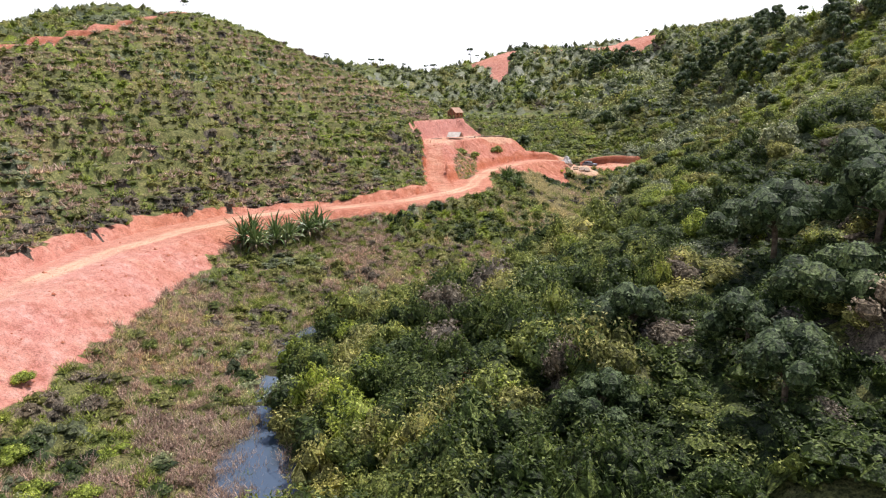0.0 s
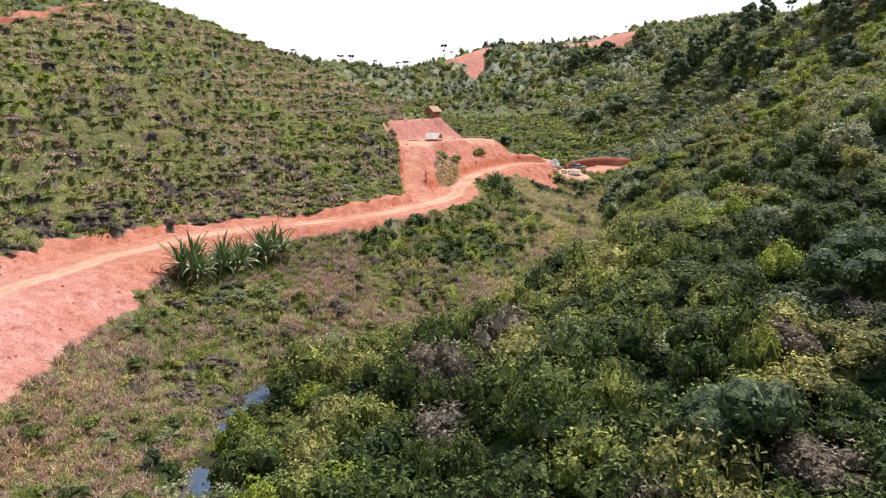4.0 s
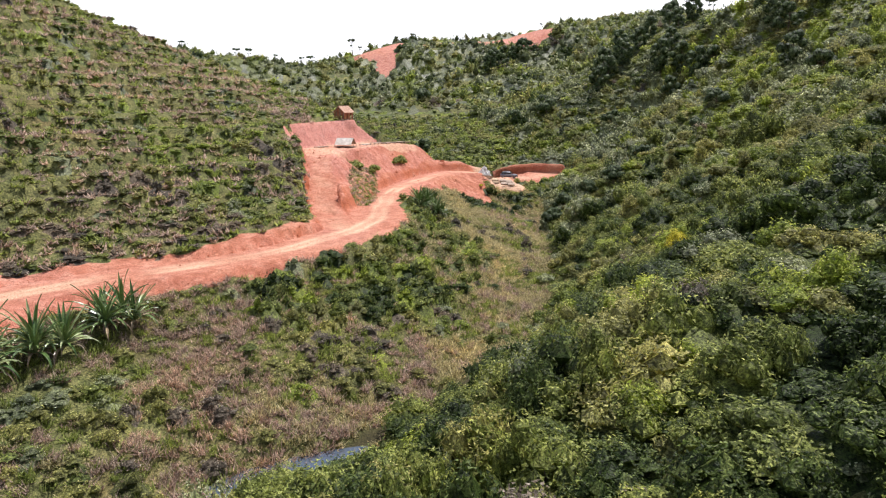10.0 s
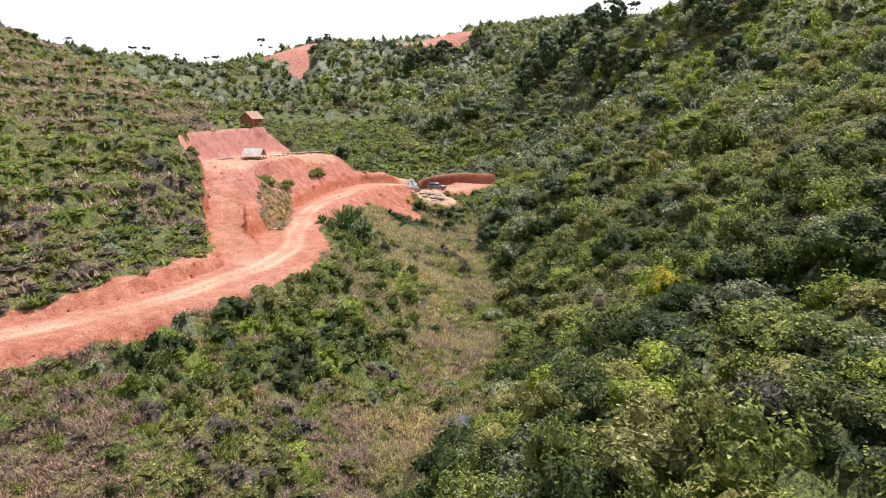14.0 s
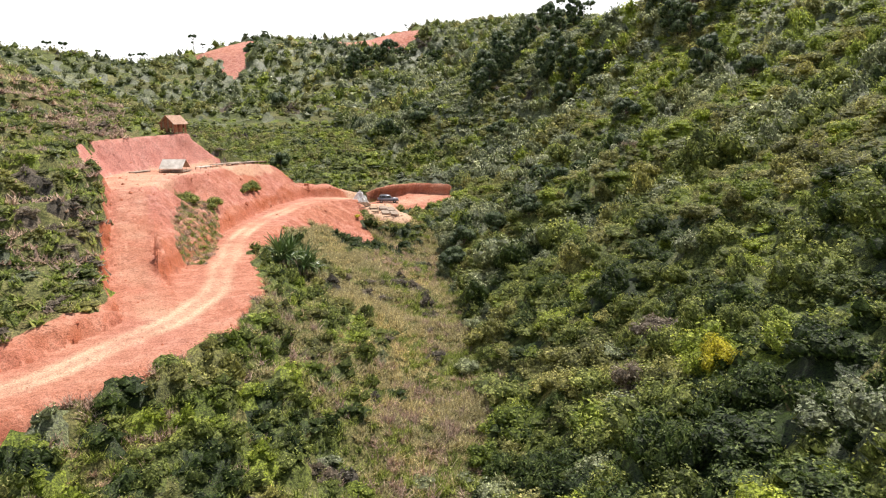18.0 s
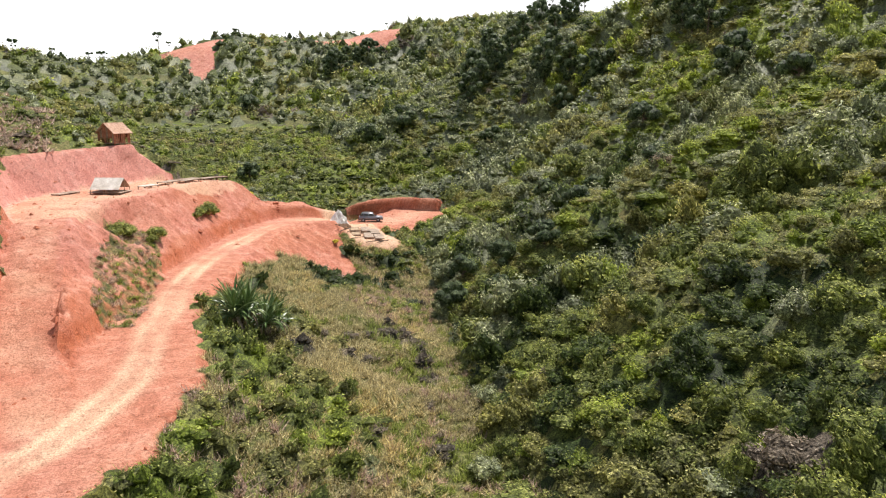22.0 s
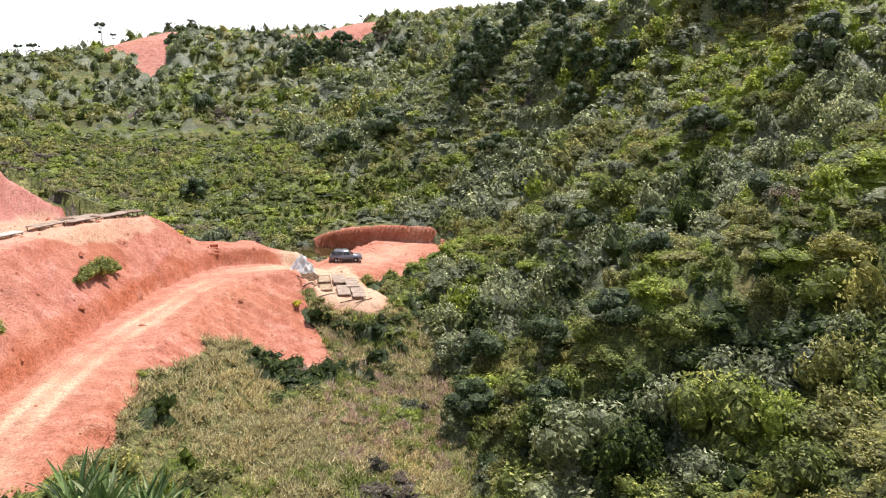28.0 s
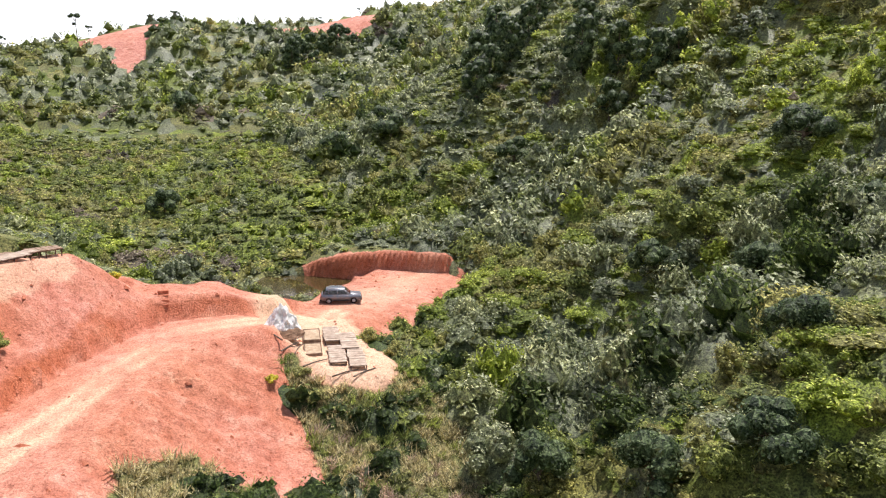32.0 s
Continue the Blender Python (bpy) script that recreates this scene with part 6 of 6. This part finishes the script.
# the dark pickup-like car on the clearing --------------------------------
def build_car():
    x, y = 46.6, 223.4
    car = thing("car", pose(x, y, height(x, y) + 0.02, 0, 0, -17), "dusty blue-grey off-road car parked on the red clearing", "car")
    paint, tree, b = material("car_paint", 0.3)
    b.inputs["Metallic"].default_value, b.inputs["Base Color"].default_value = 0.4, (0.20, 0.23, 0.27, 1)
    dust = mix_node(tree, ramp_node(tree, noise_node(tree, 2.0, 5, position(tree)), [(0.4, (0, 0, 0)), (0.75, (0.5,) * 3)]), (0.20, 0.23, 0.27), (0.40, 0.27, 0.2))
    tree.links.new(dust, b.inputs["Base Color"])
    glass, _, g = material("car_glass", 0.05)
    g.inputs["Base Color"].default_value, g.inputs["Specular IOR Level"].default_value = (0.015, 0.02, 0.022, 1), 0.8
    rubber, chrome = grainy("tyre_rubber", (0.012,) * 3, (0.025,) * 3, (0.06, 0.045, 0.04), 5, 0.8), grainy("bright_metal", (0.35,) * 3, (0.5,) * 3, (0.6,) * 3, 4, 0.3)
    lamp, red = grainy("lamp_glass", (0.6, 0.6, 0.55), (0.75, 0.75, 0.7), (0.85,) * 3, 4, 0.15), grainy("red_lens", (0.3, 0.01, 0.01), (0.4, 0.02, 0.02), (0.5, 0.04, 0.03), 4, 0.2)

    def profile(points, half, name, mat, parent=None, taper=0.9):
        bm = bmesh.new()
        rows = [[bm.verts.new((px, sy * half * (taper if pz > 1.2 else 1.0), pz)) for px, pz in points] for sy in (-1, 1)]
        n = len(points)
        for k in range(n):
            bm.faces.new((rows[0][k], rows[0][(k + 1) % n], rows[1][(k + 1) % n], rows[1][k]))
        bm.faces.new(rows[0][::-1])
        bm.faces.new(rows[1])
        bmesh.ops.recalc_face_normals(bm, faces=bm.faces)
        bmesh.ops.bevel(bm, geom=list(bm.edges), offset=0.04, segments=2, affect="EDGES")
        return part(name, bm, mat, parent or car, smooth_faces=True)

    profile([(2.25, 0.45), (2.28, 0.75), (2.15, 0.98), (1.05, 1.08), (-2.1, 1.08), (-2.25, 0.9), (-2.2, 0.45), (-1.8, 0.38), (1.8, 0.38)], 0.9, "body", paint)
    profile([(1.1, 1.05), (0.35, 1.66), (-1.55, 1.70), (-2.05, 1.05)], 0.82, "cabin", paint)
    for sy in (-1, 1):
        for name, x0, x1 in (("front_window", 0.62, -0.32), ("rear_window", -0.42, -1.3), ("quarter_window", -1.38, -1.75)):
            bm = bmesh.new()
            lean = lambda z: sy * (0.84 - 0.09 * (z - 1.1) / 0.5)
            top = (min(x0, 0.42) if name == "front_window" else x0, x1)
            vs = [bm.verts.new(p) for p in ((x0, lean(1.14), 1.14), (x1, lean(1.14), 1.14), (x1, lean(1.56), 1.56), (top[0] - 0.05, lean(1.56), 1.56))]
            bm.faces.new(vs if sy < 0 else vs[::-1])
            bmesh.ops.solidify(bm, geom=list(bm.faces), thickness=0.02)
            part(name, bm, glass, car)
        part("mirror", block((0.1, 0.16, 0.14), (0.75, sy * 1.0, 1.15), (0, 0, 0), 0.03), paint, car)
        part("headlight", block((0.08, 0.36, 0.18), (2.22, sy * 0.66, 0.82), (0, 0, 0), 0.03), lamp, car)
        part("tail_light", block((0.06, 0.16, 0.34), (-2.24, sy * 0.76, 0.88), (0, 0, 0), 0.02), red, car)
        part("side_step", block((1.9, 0.14, 0.08), (0, sy * 0.92, 0.38), (0, 0, 0), 0.02), rubber, car)
        part("door_handle", block((0.2, 0.03, 0.04), (-0.25, sy * 0.91, 0.95), (0, 0, 0), 0.01), chrome, car)
        for px in (1.42, -1.38):
            wheel = new("wheel")
            wheel.parent, wheel.location = car, (px, sy * 0.82, 0.37)
            for name, r, w, mat in (("tyre", 0.37, 0.24, rubber), ("rim", 0.23, 0.26, chrome)):
                bm = bmesh.new()
                bmesh.ops.create_cone(bm, cap_ends=True, segments=24, radius1=r, radius2=r, depth=w, matrix=pose(0, 0, 0, 90))
                bmesh.ops.bevel(bm, geom=[e for e in bm.edges if len(e.link_faces) == 2 and any(len(f.verts) > 4 for f in e.link_faces)], offset=0.04, segments=2, affect="EDGES")
                part(name, bm, mat, wheel, smooth_faces=True)
    for name, size, at, turn, mat in (("windscreen", (0.03, 1.36, 0.82), (0.755, 0, 1.38), (0, -51, 0), glass), ("rear_screen", (0.03, 1.3, 0.6), (-1.84, 0, 1.4), (0, 37, 0), glass),
                                      ("grille", (0.05, 0.9, 0.2), (2.27, 0, 0.8), (0, 0, 0), rubber), ("bumper", (0.16, 1.75, 0.22), (2.27, 0, 0.5), (0, 0, 0), rubber),
                                      ("rear_bumper", (0.16, 1.75, 0.22), (-2.25, 0, 0.5), (0, 0, 0), rubber), ("roof_rail", (1.5, 0.05, 0.05), (-0.6, 0.62, 1.76), (0, 0, 0), chrome), ("roof_rail", (1.5, 0.05, 0.05), (-0.6, -0.62, 1.76), (0, 0, 0), chrome)):
        part(name, block(size, at, turn, 0.012), mat, car)


build_car()

# clods and stones of the dug earth, and steps cut beside the dam -----------
CLOD = grainy("clay_clod", (0.30, 0.085, 0.045), (0.46, 0.15, 0.08), (0.60, 0.26, 0.16), 4.0, 0.95, 0.6, 0.03)
clod_rng = np.random.RandomState(51)


def clod_shape(rng):
    d = np.array([(1, 0, 0), (-1, 0, 0), (0, 1, 0), (0, -1, 0), (0, 0, 1), (0, 0, -0.4)], float) * rng.uniform(0.6, 1.3, (6, 1)) + rng.normal(scale=0.15, size=(6, 3))
    tri = [(0, 2, 4), (2, 1, 4), (1, 3, 4), (3, 0, 4), (2, 0, 5), (1, 2, 5), (3, 1, 5), (0, 3, 5)]
    return d[np.array(tri)]


cx, cy = scattered(clod_rng, -48, 64, 50, 236, 0.9)
cd, cs, cv = near_line(cx, cy, MAIN_BED)
edge_d = cd - np.where(cs > 0, cv[:, 1], cv[:, 2])
m = (sample(CLAY, cx, cy) > 0.6) & (clod_rng.uniform(size=len(cx)) < np.where(edge_d > -0.6, 0.24, 0.03))
strew("clay_clods", [clod_shape(clod_rng) for _ in range(8)], cx[m], cy[m], clod_rng.gamma(2.0, 0.045, m.sum()) + 0.04, np.full(m.sum(), 0.75), CLOD, "loose red clay clods on the dug banks", "earth clods", 0.1, 81)
steps = thing("earth_steps", pose(27.2, 212.3, height(27.2, 212.3) - 0.25, 0, 0, 85), "three steps cut into the red berm", "steps")
for n in range(4):
    part("step", block((0.45, 0.9, 0.35), (n * 0.4, 0, n * 0.32), (0, 0, 0), 0.03), CLOD, steps)
